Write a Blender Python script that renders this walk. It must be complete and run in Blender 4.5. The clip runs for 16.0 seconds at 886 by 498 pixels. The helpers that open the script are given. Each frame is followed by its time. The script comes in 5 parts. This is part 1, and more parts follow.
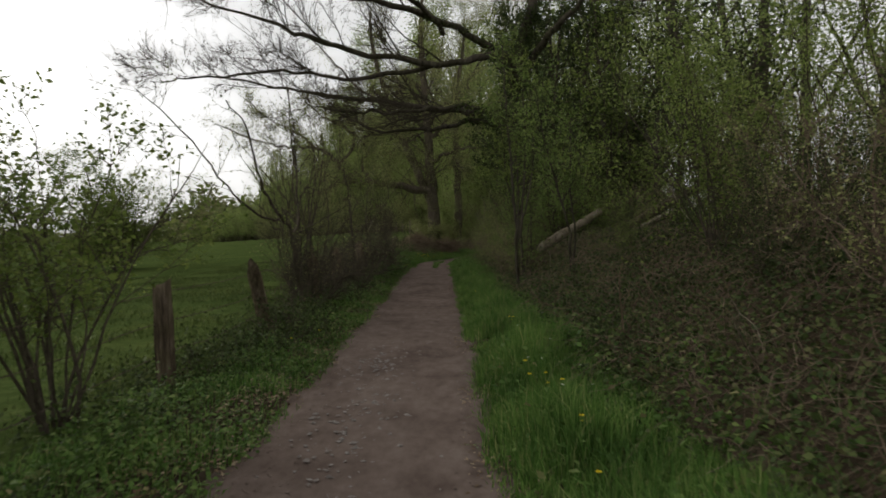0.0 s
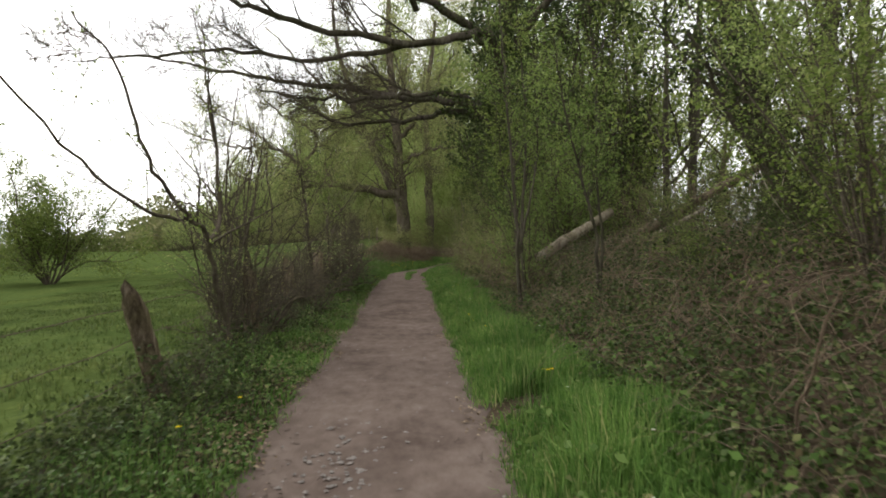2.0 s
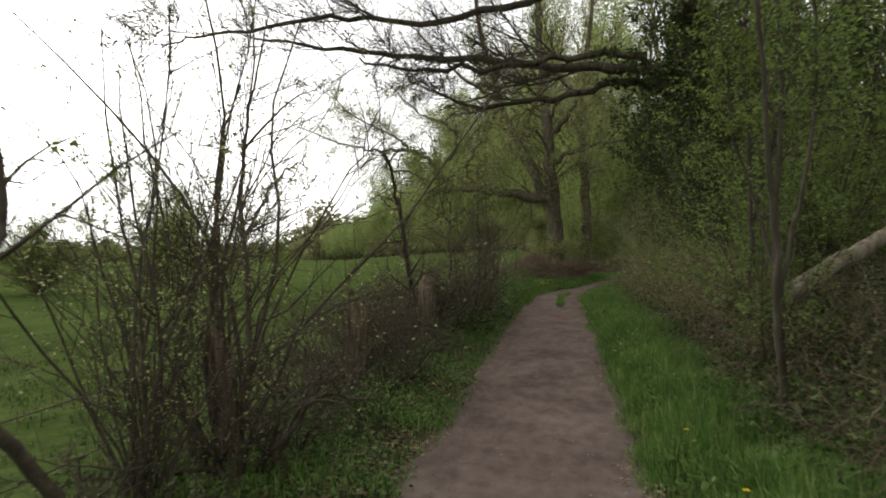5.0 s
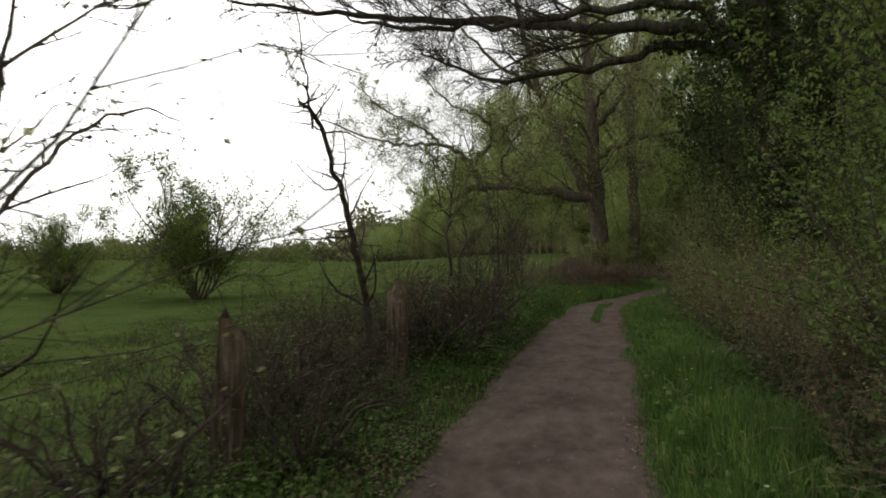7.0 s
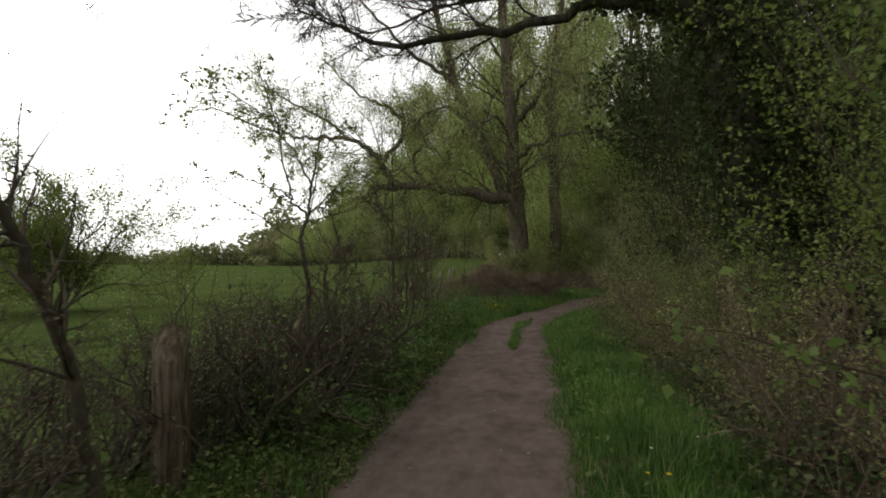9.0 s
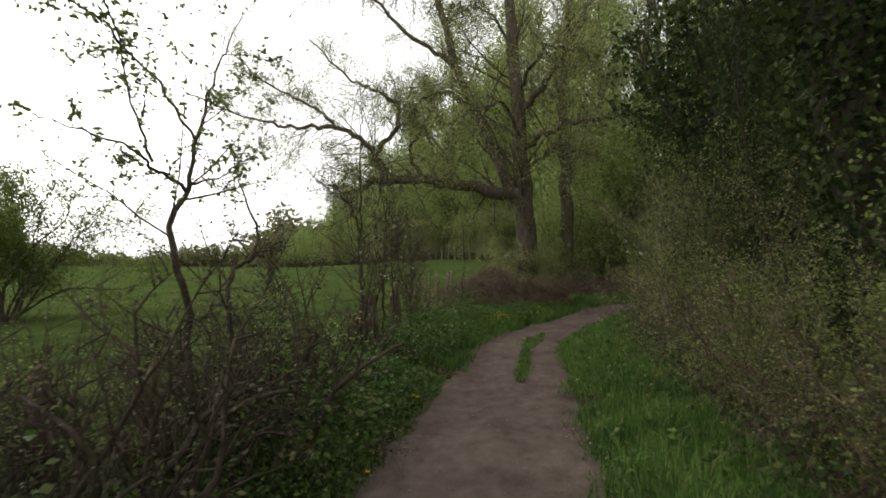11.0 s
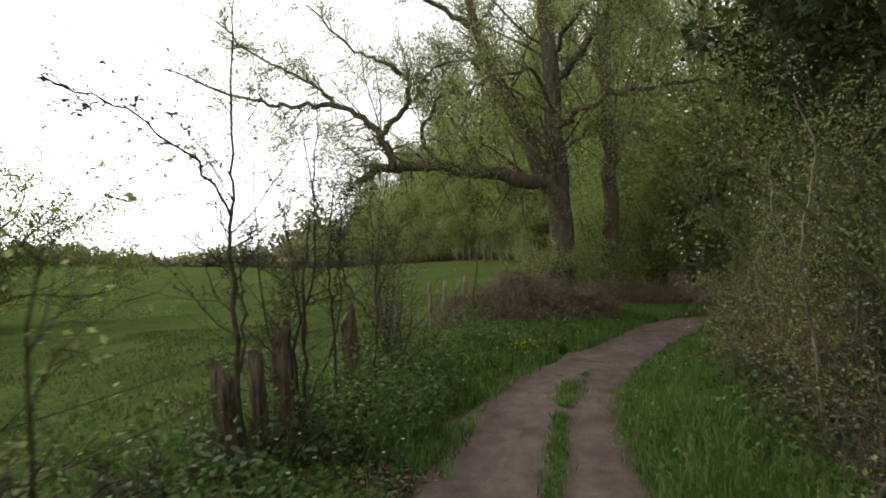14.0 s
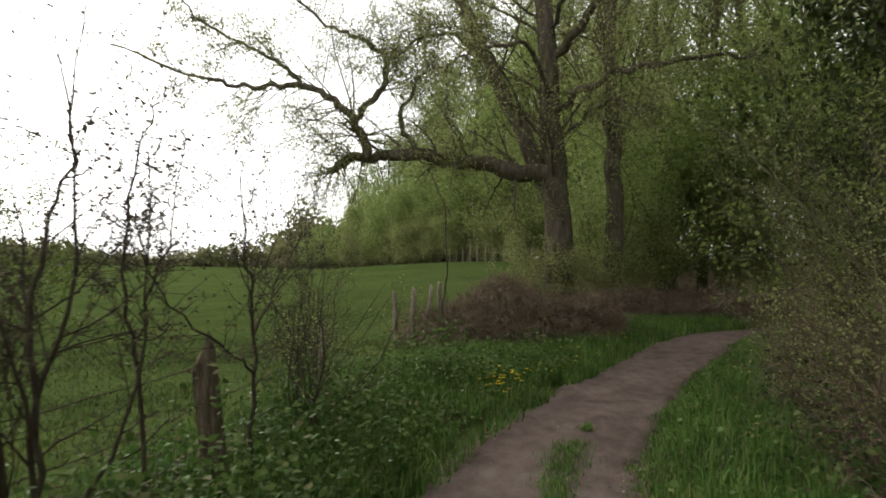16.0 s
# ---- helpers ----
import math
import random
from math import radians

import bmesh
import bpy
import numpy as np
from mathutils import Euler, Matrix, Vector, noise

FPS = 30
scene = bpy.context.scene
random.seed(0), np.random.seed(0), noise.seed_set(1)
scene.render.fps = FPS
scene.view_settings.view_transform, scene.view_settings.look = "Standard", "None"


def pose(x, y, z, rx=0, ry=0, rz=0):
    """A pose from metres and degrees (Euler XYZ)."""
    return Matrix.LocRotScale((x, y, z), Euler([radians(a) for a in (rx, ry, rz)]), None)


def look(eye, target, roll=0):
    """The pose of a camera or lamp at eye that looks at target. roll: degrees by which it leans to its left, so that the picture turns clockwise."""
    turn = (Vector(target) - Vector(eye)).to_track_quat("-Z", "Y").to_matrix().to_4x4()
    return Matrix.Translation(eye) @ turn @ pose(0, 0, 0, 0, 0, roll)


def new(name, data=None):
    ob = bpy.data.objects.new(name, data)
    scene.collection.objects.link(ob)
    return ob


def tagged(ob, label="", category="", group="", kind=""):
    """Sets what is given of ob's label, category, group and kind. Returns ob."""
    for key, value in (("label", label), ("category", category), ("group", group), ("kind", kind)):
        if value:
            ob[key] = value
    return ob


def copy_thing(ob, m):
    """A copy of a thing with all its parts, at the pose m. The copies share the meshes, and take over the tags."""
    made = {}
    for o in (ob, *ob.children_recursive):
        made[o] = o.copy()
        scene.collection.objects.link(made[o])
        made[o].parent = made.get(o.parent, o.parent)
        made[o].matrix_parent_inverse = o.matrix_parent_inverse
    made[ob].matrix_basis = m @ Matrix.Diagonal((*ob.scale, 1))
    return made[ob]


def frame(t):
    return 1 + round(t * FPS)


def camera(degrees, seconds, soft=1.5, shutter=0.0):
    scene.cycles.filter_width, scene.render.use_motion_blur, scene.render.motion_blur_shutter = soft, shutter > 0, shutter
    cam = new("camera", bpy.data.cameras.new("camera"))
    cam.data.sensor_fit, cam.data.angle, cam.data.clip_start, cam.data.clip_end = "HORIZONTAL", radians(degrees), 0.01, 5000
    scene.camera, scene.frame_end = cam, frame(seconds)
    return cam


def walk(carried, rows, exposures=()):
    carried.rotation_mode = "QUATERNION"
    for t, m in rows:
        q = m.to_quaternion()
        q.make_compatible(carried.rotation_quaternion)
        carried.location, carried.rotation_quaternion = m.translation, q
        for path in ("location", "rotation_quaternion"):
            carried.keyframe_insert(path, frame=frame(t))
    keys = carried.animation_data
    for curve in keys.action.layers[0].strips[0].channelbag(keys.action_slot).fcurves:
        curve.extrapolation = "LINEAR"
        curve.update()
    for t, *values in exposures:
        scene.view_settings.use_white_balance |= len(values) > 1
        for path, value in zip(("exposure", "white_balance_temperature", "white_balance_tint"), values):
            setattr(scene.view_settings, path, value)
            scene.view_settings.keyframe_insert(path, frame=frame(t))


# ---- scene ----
cam = camera(69.4, 16.0, soft=1.8, shutter=0.4)
METRES, EYE, TILT, LEAN, TURN = 24.0, 1.55, -1.0, 0.0, 0.0
ROWS = [
    (0.0, 0.0, 0.0, 0.0, 0.0, 0.0, 0.0),
    (0.5, -0.0078, 0.0292, 0.0, -1.76, 0.08, 0.15),
    (1.0, -0.01, 0.0635, -0.0008, -1.61, 0.19, 0.31),
    (1.5, -0.0115, 0.0953, 0.0005, -2.04, 0.36, 0.3),
    (2.0, -0.0105, 0.1289, 0.0022, -2.99, 0.65, 0.42),
    (2.5, -0.01, 0.1605, 0.0045, -3.06, 0.74, 0.34),
    (3.0, -0.0102, 0.1958, 0.0061, -2.72, 0.84, 0.2),
    (3.5, -0.0097, 0.2303, 0.0092, 1.95, 0.91, 0.28),
    (4.0, -0.0107, 0.2684, 0.0114, 3.15, 1.04, 0.09),
    (4.5, -0.0105, 0.3026, 0.0143, 7.09, 1.26, 0.25),
    (7.0, 0.0028, 0.4549, 0.0168, 14.92, 1.67, -0.69),
    (7.5, 0.004, 0.4865, 0.0186, 9.78, 1.76, -0.51),
    (8.0, 0.0043, 0.5205, 0.0217, 8.74, 1.9, -0.59),
    (8.5, 0.0031, 0.552, 0.0235, 8.0, 2.0, -0.61),
    (11.0, -0.0029, 0.7015, 0.0276, 8.58, 2.16, -0.65),
    (11.5, -0.0042, 0.7313, 0.0276, 8.83, 2.1, -0.68),
    (12.0, -0.0041, 0.7632, 0.0287, 9.02, 2.07, -0.68),
    (12.5, -0.0059, 0.7919, 0.0297, 10.14, 2.11, -0.66),
    (13.0, -0.0069, 0.8229, 0.0313, 11.53, 2.13, -0.68),
    (13.5, -0.0068, 0.8514, 0.0322, 11.63, 2.16, -0.77),
    (14.0, -0.0064, 0.8822, 0.0336, 11.68, 2.14, -0.66),
    (14.5, -0.0052, 0.9113, 0.0353, 11.61, 2.14, -0.68),
    (15.0, -0.0051, 0.9404, 0.0364, 11.6, 2.19, -0.89),
    (15.5, -0.0047, 0.9674, 0.0371, 11.55, 2.22, -0.8),
    (16.0, -0.0063, 0.9966, 0.0377, 11.55, 2.2, -1.02),
]
walk(cam, [(t, pose(0, 0, EYE, TILT, LEAN, TURN) @ pose(METRES * x, METRES * y, METRES * z, 90 + pitch, roll, yaw)) for t, x, y, z, yaw, pitch, roll in ROWS],
     exposures=[(0.0, -0.45), (0.5, 0.08), (1.0, 0.42), (1.5, 0.65), (3.0, 0.9), (3.5, 0.92), (4.5, 0.6), (7.0, -0.12), (8.5, -0.02), (11.0, 0.28), (16.0, 0.45)])

# ---- sky and light: a bright overcast evening sky ----
SUN_UP, SUN_ROUND = radians(28), radians(-50)
world = bpy.data.worlds.new("overcast_sky")
scene.world = world
world.use_nodes = True
wn, wl = world.node_tree.nodes, world.node_tree.links
sky = wn.new("ShaderNodeTexSky")
sky.sky_type, sky.sun_disc, sky.sun_elevation, sky.sun_rotation = "NISHITA", False, SUN_UP, SUN_ROUND
sky.air_density, sky.dust_density = 1.0, 4.0
veil = wn.new("ShaderNodeHueSaturation")
veil.inputs["Saturation"].default_value = 0.12
wl.new(sky.outputs[0], veil.inputs["Color"])
cloud = wn.new("ShaderNodeMix")
cloud.data_type = "RGBA"
cloud.inputs[0].default_value = 0.6
cloud.inputs[7].default_value = (8.6, 8.6, 8.5, 1)
wl.new(veil.outputs[0], cloud.inputs[6])
wl.new(cloud.outputs[2], wn["Background"].inputs["Color"])
wn["Background"].inputs["Strength"].default_value = 0.15
sun_data = bpy.data.lights.new("sun", "SUN")
sun_data.energy, sun_data.angle, sun_data.color = 0.7, radians(25), (1.0, 0.96, 0.9)
sun = new("sun", sun_data)
sun.matrix_world = look((-30, 30, 25), (0, 5, 0))


# ---- materials ----
def nodes_of(name):
    m = bpy.data.materials.new(name)
    m.use_nodes = True
    return m, m.node_tree.nodes, m.node_tree.links, m.node_tree.nodes["Principled BSDF"]


def ramp_node(n, stops):
    r = n.new("ShaderNodeValToRGB")
    e = r.color_ramp.elements
    while len(e) < len(stops):
        e.new(0.5)
    for k, (p, c) in enumerate(stops):
        e[k].position, e[k].color = p, (*c, 1)
    return r


def noise_node(n, l, scale, detail=5.0, stretch=(1, 1, 1)):
    co = n.new("ShaderNodeTexCoord")
    mp = n.new("ShaderNodeMapping")
    mp.inputs["Scale"].default_value = stretch
    t = n.new("ShaderNodeTexNoise")
    t.inputs["Scale"].default_value, t.inputs["Detail"].default_value, t.inputs["Roughness"].default_value = scale, detail, 0.65
    l.new(co.outputs["Object"], mp.inputs["Vector"])
    l.new(mp.outputs[0], t.inputs["Vector"])
    return t


def mix_node(n, l, fac, a, b, how="MIX"):
    x = n.new("ShaderNodeMix")
    x.data_type, x.blend_type = "RGBA", how
    for v, i in ((fac, 0), (a, 6), (b, 7)):
        if isinstance(v, (int, float)):
            x.inputs[i].default_value = v
        elif isinstance(v, tuple):
            x.inputs[i].default_value = (*v, 1)
        else:
            l.new(v, x.inputs[i])
    return x.outputs[2]


def surface(name, fine, fine_scale, broad, broad_scale, rough=0.9, bump=0.3, bump_dist=0.02, stretch=(1, 1, 1), how="MULTIPLY", fac=0.8, detail=6.0):
    """A rough natural surface: a fine grain ramp, overlaid by a broad stain ramp, with relief."""
    m, n, l, b = nodes_of(name)
    t1, t2 = noise_node(n, l, fine_scale, detail, stretch), noise_node(n, l, broad_scale, 3.0)
    r1, r2 = ramp_node(n, fine), ramp_node(n, broad)
    l.new(t1.outputs[0], r1.inputs[0])
    l.new(t2.outputs[0], r2.inputs[0])
    l.new(mix_node(n, l, fac, r1.outputs[0], r2.outputs[0], how), b.inputs["Base Color"])
    b.inputs["Roughness"].default_value = rough
    b.inputs["Specular IOR Level"].default_value = 0.0
    bp = n.new("ShaderNodeBump")
    bp.inputs["Strength"].default_value, bp.inputs["Distance"].default_value = bump, bump_dist
    l.new(t1.outputs[0], bp.inputs["Height"])
    l.new(bp.outputs[0], b.inputs["Normal"])
    return m


def leaf_surface(name, stops, through_light=0.35, rough=0.5, tone=0.5, tone_scale=0.7):
    """Leaves: each one its own shade, clumps differ broadly, and light passes through."""
    m, n, l, b = nodes_of(name)
    g = n.new("ShaderNodeNewGeometry")
    r = ramp_node(n, stops)
    l.new(g.outputs["Random Per Island"], r.inputs[0])
    t = noise_node(n, l, tone_scale, 2.0)
    r2 = ramp_node(n, [(0.35, (0.55, 0.6, 0.5)), (0.65, (1.2, 1.15, 1.0))])
    l.new(t.outputs[0], r2.inputs[0])
    colour = mix_node(n, l, tone, r.outputs[0], r2.outputs[0], "MULTIPLY")
    l.new(colour, b.inputs["Base Color"])
    b.inputs["Roughness"].default_value = rough
    b.inputs["Specular IOR Level"].default_value = 0.06
    if through_light:
        tr = n.new("ShaderNodeBsdfTranslucent")
        mx = n.new("ShaderNodeMixShader")
        l.new(colour, tr.inputs[0])
        mx.inputs[0].default_value = through_light
        l.new(b.outputs[0], mx.inputs[1])
        l.new(tr.outputs[0], mx.inputs[2])
        l.new(mx.outputs[0], n["Material Output"].inputs[0])
    return m


PATH_SOIL = surface("path_soil", [(0.25, (0.085, 0.064, 0.054)), (0.5, (0.122, 0.095, 0.081)), (0.78, (0.165, 0.133, 0.115))], 7,
                    [(0.3, (0.6, 0.57, 0.55)), (0.5, (0.92, 0.9, 0.88)), (0.7, (1.15, 1.15, 1.13))], 1.1, rough=0.95, bump=0.4, bump_dist=0.012, stretch=(1, 0.55, 1), detail=9.0)
FIELD_TURF = surface("field_turf", [(0.3, (0.042, 0.06, 0.018)), (0.55, (0.068, 0.094, 0.03)), (0.75, (0.112, 0.132, 0.048))], 7,
                     [(0.3, (0.6, 0.68, 0.55)), (0.5, (0.95, 0.97, 0.9)), (0.7, (1.2, 1.12, 0.95))], 0.35, rough=1.0, bump=0.8, bump_dist=0.08)
LITTER = surface("leaf_litter_soil", [(0.3, (0.035, 0.026, 0.018)), (0.55, (0.085, 0.065, 0.045)), (0.75, (0.15, 0.12, 0.085))], 16,
                 [(0.35, (0.6, 0.62, 0.55)), (0.65, (1.0, 1.0, 1.0))], 1.4, rough=1.0, bump=0.9, bump_dist=0.05)
BARK = surface("grey_brown_bark", [(0.3, (0.03, 0.025, 0.02)), (0.55, (0.085, 0.072, 0.058)), (0.8, (0.15, 0.13, 0.105))], 9,
               [(0.35, (0.75, 0.85, 0.6)), (0.65, (1.0, 1.0, 1.0))], 1.3, rough=0.95, bump=0.9, bump_dist=0.03, stretch=(1, 1, 0.25))
TWIG = surface("dark_twig_bark", [(0.3, (0.042, 0.034, 0.026)), (0.6, (0.1, 0.083, 0.064)), (0.8, (0.17, 0.145, 0.115))], 14,
               [(0.35, (0.8, 0.85, 0.7)), (0.65, (1.0, 1.0, 1.0))], 2.0, rough=0.9, bump=0.4, bump_dist=0.005)
OLIVE_TWIG = surface("olive_twig_bark", [(0.3, (0.075, 0.066, 0.04)), (0.6, (0.15, 0.135, 0.082)), (0.8, (0.23, 0.21, 0.14))], 12,
                     [(0.35, (0.8, 0.85, 0.7)), (0.65, (1.0, 1.0, 1.0))], 1.0, rough=0.9, bump=0.3, bump_dist=0.005)
DEAD_STEM = surface("dead_bramble_stem", [(0.3, (0.12, 0.09, 0.065)), (0.6, (0.23, 0.18, 0.135)), (0.8, (0.34, 0.285, 0.225))], 6,
                    [(0.35, (0.6, 0.55, 0.5)), (0.65, (1.0, 1.0, 1.0))], 1.5, rough=0.9, bump=0.2, bump_dist=0.004)
DRY_CANE = surface("dry_tan_cane", [(0.3, (0.17, 0.125, 0.088)), (0.6, (0.3, 0.235, 0.17)), (0.8, (0.43, 0.355, 0.27))], 6,
                   [(0.35, (0.65, 0.6, 0.55)), (0.65, (1.0, 1.0, 1.0))], 1.5, rough=0.9, bump=0.2, bump_dist=0.004)
OLD_WOOD = surface("weathered_split_oak", [(0.3, (0.032, 0.024, 0.018)), (0.5, (0.115, 0.088, 0.064)), (0.75, (0.26, 0.215, 0.165))], 26,
                   [(0.35, (0.7, 0.75, 0.55)), (0.65, (1.0, 1.0, 1.0))], 5.0, rough=0.95, bump=1.0, bump_dist=0.02, stretch=(1, 1, 0.12))
WILLOW_BARK = surface("brown_willow_bark", [(0.3, (0.055, 0.043, 0.034)), (0.55, (0.135, 0.11, 0.088)), (0.8, (0.22, 0.19, 0.155))], 7,
                      [(0.35, (0.75, 0.85, 0.6)), (0.65, (1.0, 1.0, 1.0))], 0.9, rough=0.95, bump=0.9, bump_dist=0.05, stretch=(1, 1, 0.25))
PALE_WOOD = surface("barkless_pale_wood", [(0.3, (0.1, 0.08, 0.06)), (0.5, (0.26, 0.22, 0.17)), (0.75, (0.44, 0.4, 0.33))], 14,
                    [(0.35, (0.6, 0.6, 0.5)), (0.65, (1.0, 1.0, 1.0))], 2.5, rough=0.9, bump=0.8, bump_dist=0.02, stretch=(1, 1, 0.15))
FLINT = surface("pale_flint", [(0.3, (0.11, 0.095, 0.085)), (0.7, (0.26, 0.235, 0.215))], 30, [(0.3, (0.7, 0.7, 0.7)), (0.7, (1.0, 1.0, 1.0))], 8, rough=0.8, bump=0.3)
WIRE = surface("rusty_wire", [(0.3, (0.06, 0.045, 0.035)), (0.7, (0.13, 0.1, 0.085))], 40, [(0.3, (0.7, 0.7, 0.7)), (0.7, (1.0, 1.0, 1.0))], 8, rough=0.7, bump=0.1)
GRASS = leaf_surface("lush_grass", [(0.0, (0.055, 0.115, 0.026)), (0.5, (0.105, 0.2, 0.048)), (0.85, (0.165, 0.265, 0.075)), (1.0, (0.29, 0.3, 0.14))], 0.3, 0.55, tone=0.85, tone_scale=1.6)
MEADOW = leaf_surface("meadow_grass", [(0.0, (0.047, 0.07, 0.019)), (0.5, (0.078, 0.11, 0.031)), (1.0, (0.13, 0.155, 0.052))], 0.3, 0.6)
HERB = leaf_surface("verge_herb_leaf", [(0.0, (0.045, 0.085, 0.02)), (0.5, (0.09, 0.155, 0.038)), (0.9, (0.14, 0.2, 0.06)), (1.0, (0.22, 0.19, 0.1))], 0.3, 0.5)
IVY = leaf_surface("dark_ivy_leaf", [(0.0, (0.026, 0.04, 0.014)), (0.6, (0.055, 0.076, 0.025)), (1.0, (0.115, 0.14, 0.052))], 0.25, 0.62)
HAZEL = leaf_surface("fresh_hazel_leaf", [(0.0, (0.085, 0.13, 0.035)), (0.5, (0.15, 0.21, 0.058)), (1.0, (0.235, 0.3, 0.1))], 0.45, 0.5)
SPRING = leaf_surface("fresh_spring_leaf", [(0.0, (0.16, 0.22, 0.065)), (0.5, (0.255, 0.325, 0.105)), (1.0, (0.37, 0.43, 0.17))], 0.6, 0.5)
HAWTHORN = leaf_surface("hawthorn_leaf", [(0.0, (0.09, 0.13, 0.03)), (0.5, (0.155, 0.205, 0.05)), (1.0, (0.24, 0.28, 0.09))], 0.45, 0.5)
OLIVE = leaf_surface("olive_bud_leaf", [(0.0, (0.18, 0.2, 0.075)), (0.5, (0.275, 0.295, 0.12)), (1.0, (0.39, 0.4, 0.19))], 0.6, 0.6)
BUD = leaf_surface("purple_brown_bud", [(0.0, (0.07, 0.052, 0.042)), (0.6, (0.12, 0.1, 0.07)), (1.0, (0.17, 0.17, 0.085))], 0.3, 0.6)
BRAMBLE = leaf_surface("bramble_leaf", [(0.0, (0.035, 0.052, 0.02)), (0.5, (0.066, 0.096, 0.034)), (0.85, (0.1, 0.12, 0.046)), (1.0, (0.16, 0.12, 0.075))], 0.25, 0.6)
FALLEN = leaf_surface("fallen_leaf", [(0.0, (0.08, 0.055, 0.035)), (0.5, (0.17, 0.12, 0.08)), (1.0, (0.3, 0.24, 0.17))], 0.1, 0.8)
# far belts: distance haze is mixed into the paler, greyer leaf colours
HAZED_FAR_LEAF = leaf_surface("hazed_woodland_leaf", [(0.0, (0.13, 0.14, 0.065)), (0.5, (0.2, 0.205, 0.1)), (1.0, (0.28, 0.275, 0.15))], 0.4, 0.8, tone_scale=0.06)
YELLOW = leaf_surface("yellow_petal", [(0.0, (0.7, 0.55, 0.02)), (1.0, (0.85, 0.72, 0.05))], 0.3, 0.5, tone=0.1)
WHITE = leaf_surface("white_petal", [(0.0, (0.6, 0.62, 0.5)), (1.0, (0.75, 0.75, 0.68))], 0.3, 0.5, tone=0.1)


# ---- mesh helpers ----
def quads_mesh(name, v, q, materials, smooth=False, index=None):
    me = bpy.data.meshes.new(name)
    v, q = np.asarray(v, np.float32), np.asarray(q, np.int32)
    me.vertices.add(len(v))
    me.vertices.foreach_set("co", v.ravel())
    me.loops.add(q.size)
    me.loops.foreach_set("vertex_index", q.ravel())
    me.polygons.add(len(q))
    me.polygons.foreach_set("loop_start", np.arange(len(q), dtype=np.int32) * q.shape[1])
    me.polygons.foreach_set("loop_total", np.full(len(q), q.shape[1], np.int32))
    if smooth:
        me.polygons.foreach_set("use_smooth", np.ones(len(q), bool))
    for m in materials:
        me.materials.append(m)
    if index is not None:
        me.polygons.foreach_set("material_index", np.asarray(index, np.int32))
    me.update(calc_edges=True)
    return me


def part(name, vq, material, parent=None, label="", smooth=False):
    ob = new(name, quads_mesh(name, vq[0], vq[1], [material], smooth))
    if parent is not None:
        ob.parent = parent
    if label:
        tagged(ob, label)
    return ob


def thing(name, x, y, z, label, category, group="", kind="", turn=0):
    ob = new(name)
    ob.empty_display_size = 0.2
    ob.matrix_basis = pose(x, y, z, 0, 0, turn)
    return tagged(ob, label, category, group, kind)


def join(*vqs):
    vs, qs, k = [], [], 0
    for v, q in vqs:
        vs.append(np.asarray(v, float)), qs.append(np.asarray(q) + k)
        k += len(v)
    return np.concatenate(vs), np.concatenate(qs)


def unit(a):
    return a / np.maximum(np.linalg.norm(a, axis=-1, keepdims=True), 1e-9)


def tubes(paths, sides):
    """Tapered tubes along polylines: paths are (points, radii)."""
    vs, qs, k = [], [], 0
    ang = np.arange(sides) * 2 * math.pi / sides
    for pts, rad in paths:
        pts, rad = np.asarray(pts, float), np.asarray(rad, float)
        n = len(pts)
        tan = unit(np.gradient(pts, axis=0))
        side = np.cross(tan, (0.31, 0.87, 0.38) if abs(tan[0][1]) < 0.7 else (0.9, 0.1, 0.42))
        side = unit(side)
        up = np.cross(tan, side)
        ring = pts[:, None] + rad[:, None, None] * (np.cos(ang)[None, :, None] * side[:, None] + np.sin(ang)[None, :, None] * up[:, None])
        vs.append(ring.reshape(-1, 3))
        a = (np.arange(n - 1)[:, None] * sides + np.arange(sides)[None]).ravel()
        b = (np.arange(n - 1)[:, None] * sides + (np.arange(sides)[None] + 1) % sides).ravel()
        qs.append(np.stack([a, b, b + sides, a + sides], 1) + k)
        k += n * sides
    return np.concatenate(vs), np.concatenate(qs)


def leaves(rng, at, size, flat=0.5, width=0.55, spread=0.0, simple=False):
    """Folded four-cornered leaves at the points given; flat: how far they lie level; simple: three corners, for far ones."""
    at = np.asarray(at, float)
    n = len(at)
    at = at + rng.normal(0, 1, (n, 3)) * spread
    d = rng.normal(0, 1, (n, 3))
    d[:, 2] = d[:, 2] * (1 - flat) - 0.15
    d = unit(d)
    nn = rng.normal(0, 1, (n, 3)) * (1 - flat) + np.array((0, 0, 1)) * flat * 1.5
    s = unit(np.cross(d, nn))
    up = np.cross(s, d)
    L = size * rng.uniform(0.6, 1.3, (n, 1))
    mid = at + d * L * 0.45
    if simple:
        return np.stack([at + s * L * width * 0.5, at + d * L * 1.1 + up * L * 0.1, at - s * L * width * 0.6], 1).reshape(-1, 3), np.arange(3 * n).reshape(-1, 3)
    v = np.stack([at, mid + s * L * width * 0.5 + up * L * 0.1, at + d * L, mid - s * L * width * 0.5 + up * L * 0.1], 1).reshape(-1, 3)
    return v, np.arange(4 * n).reshape(-1, 4)


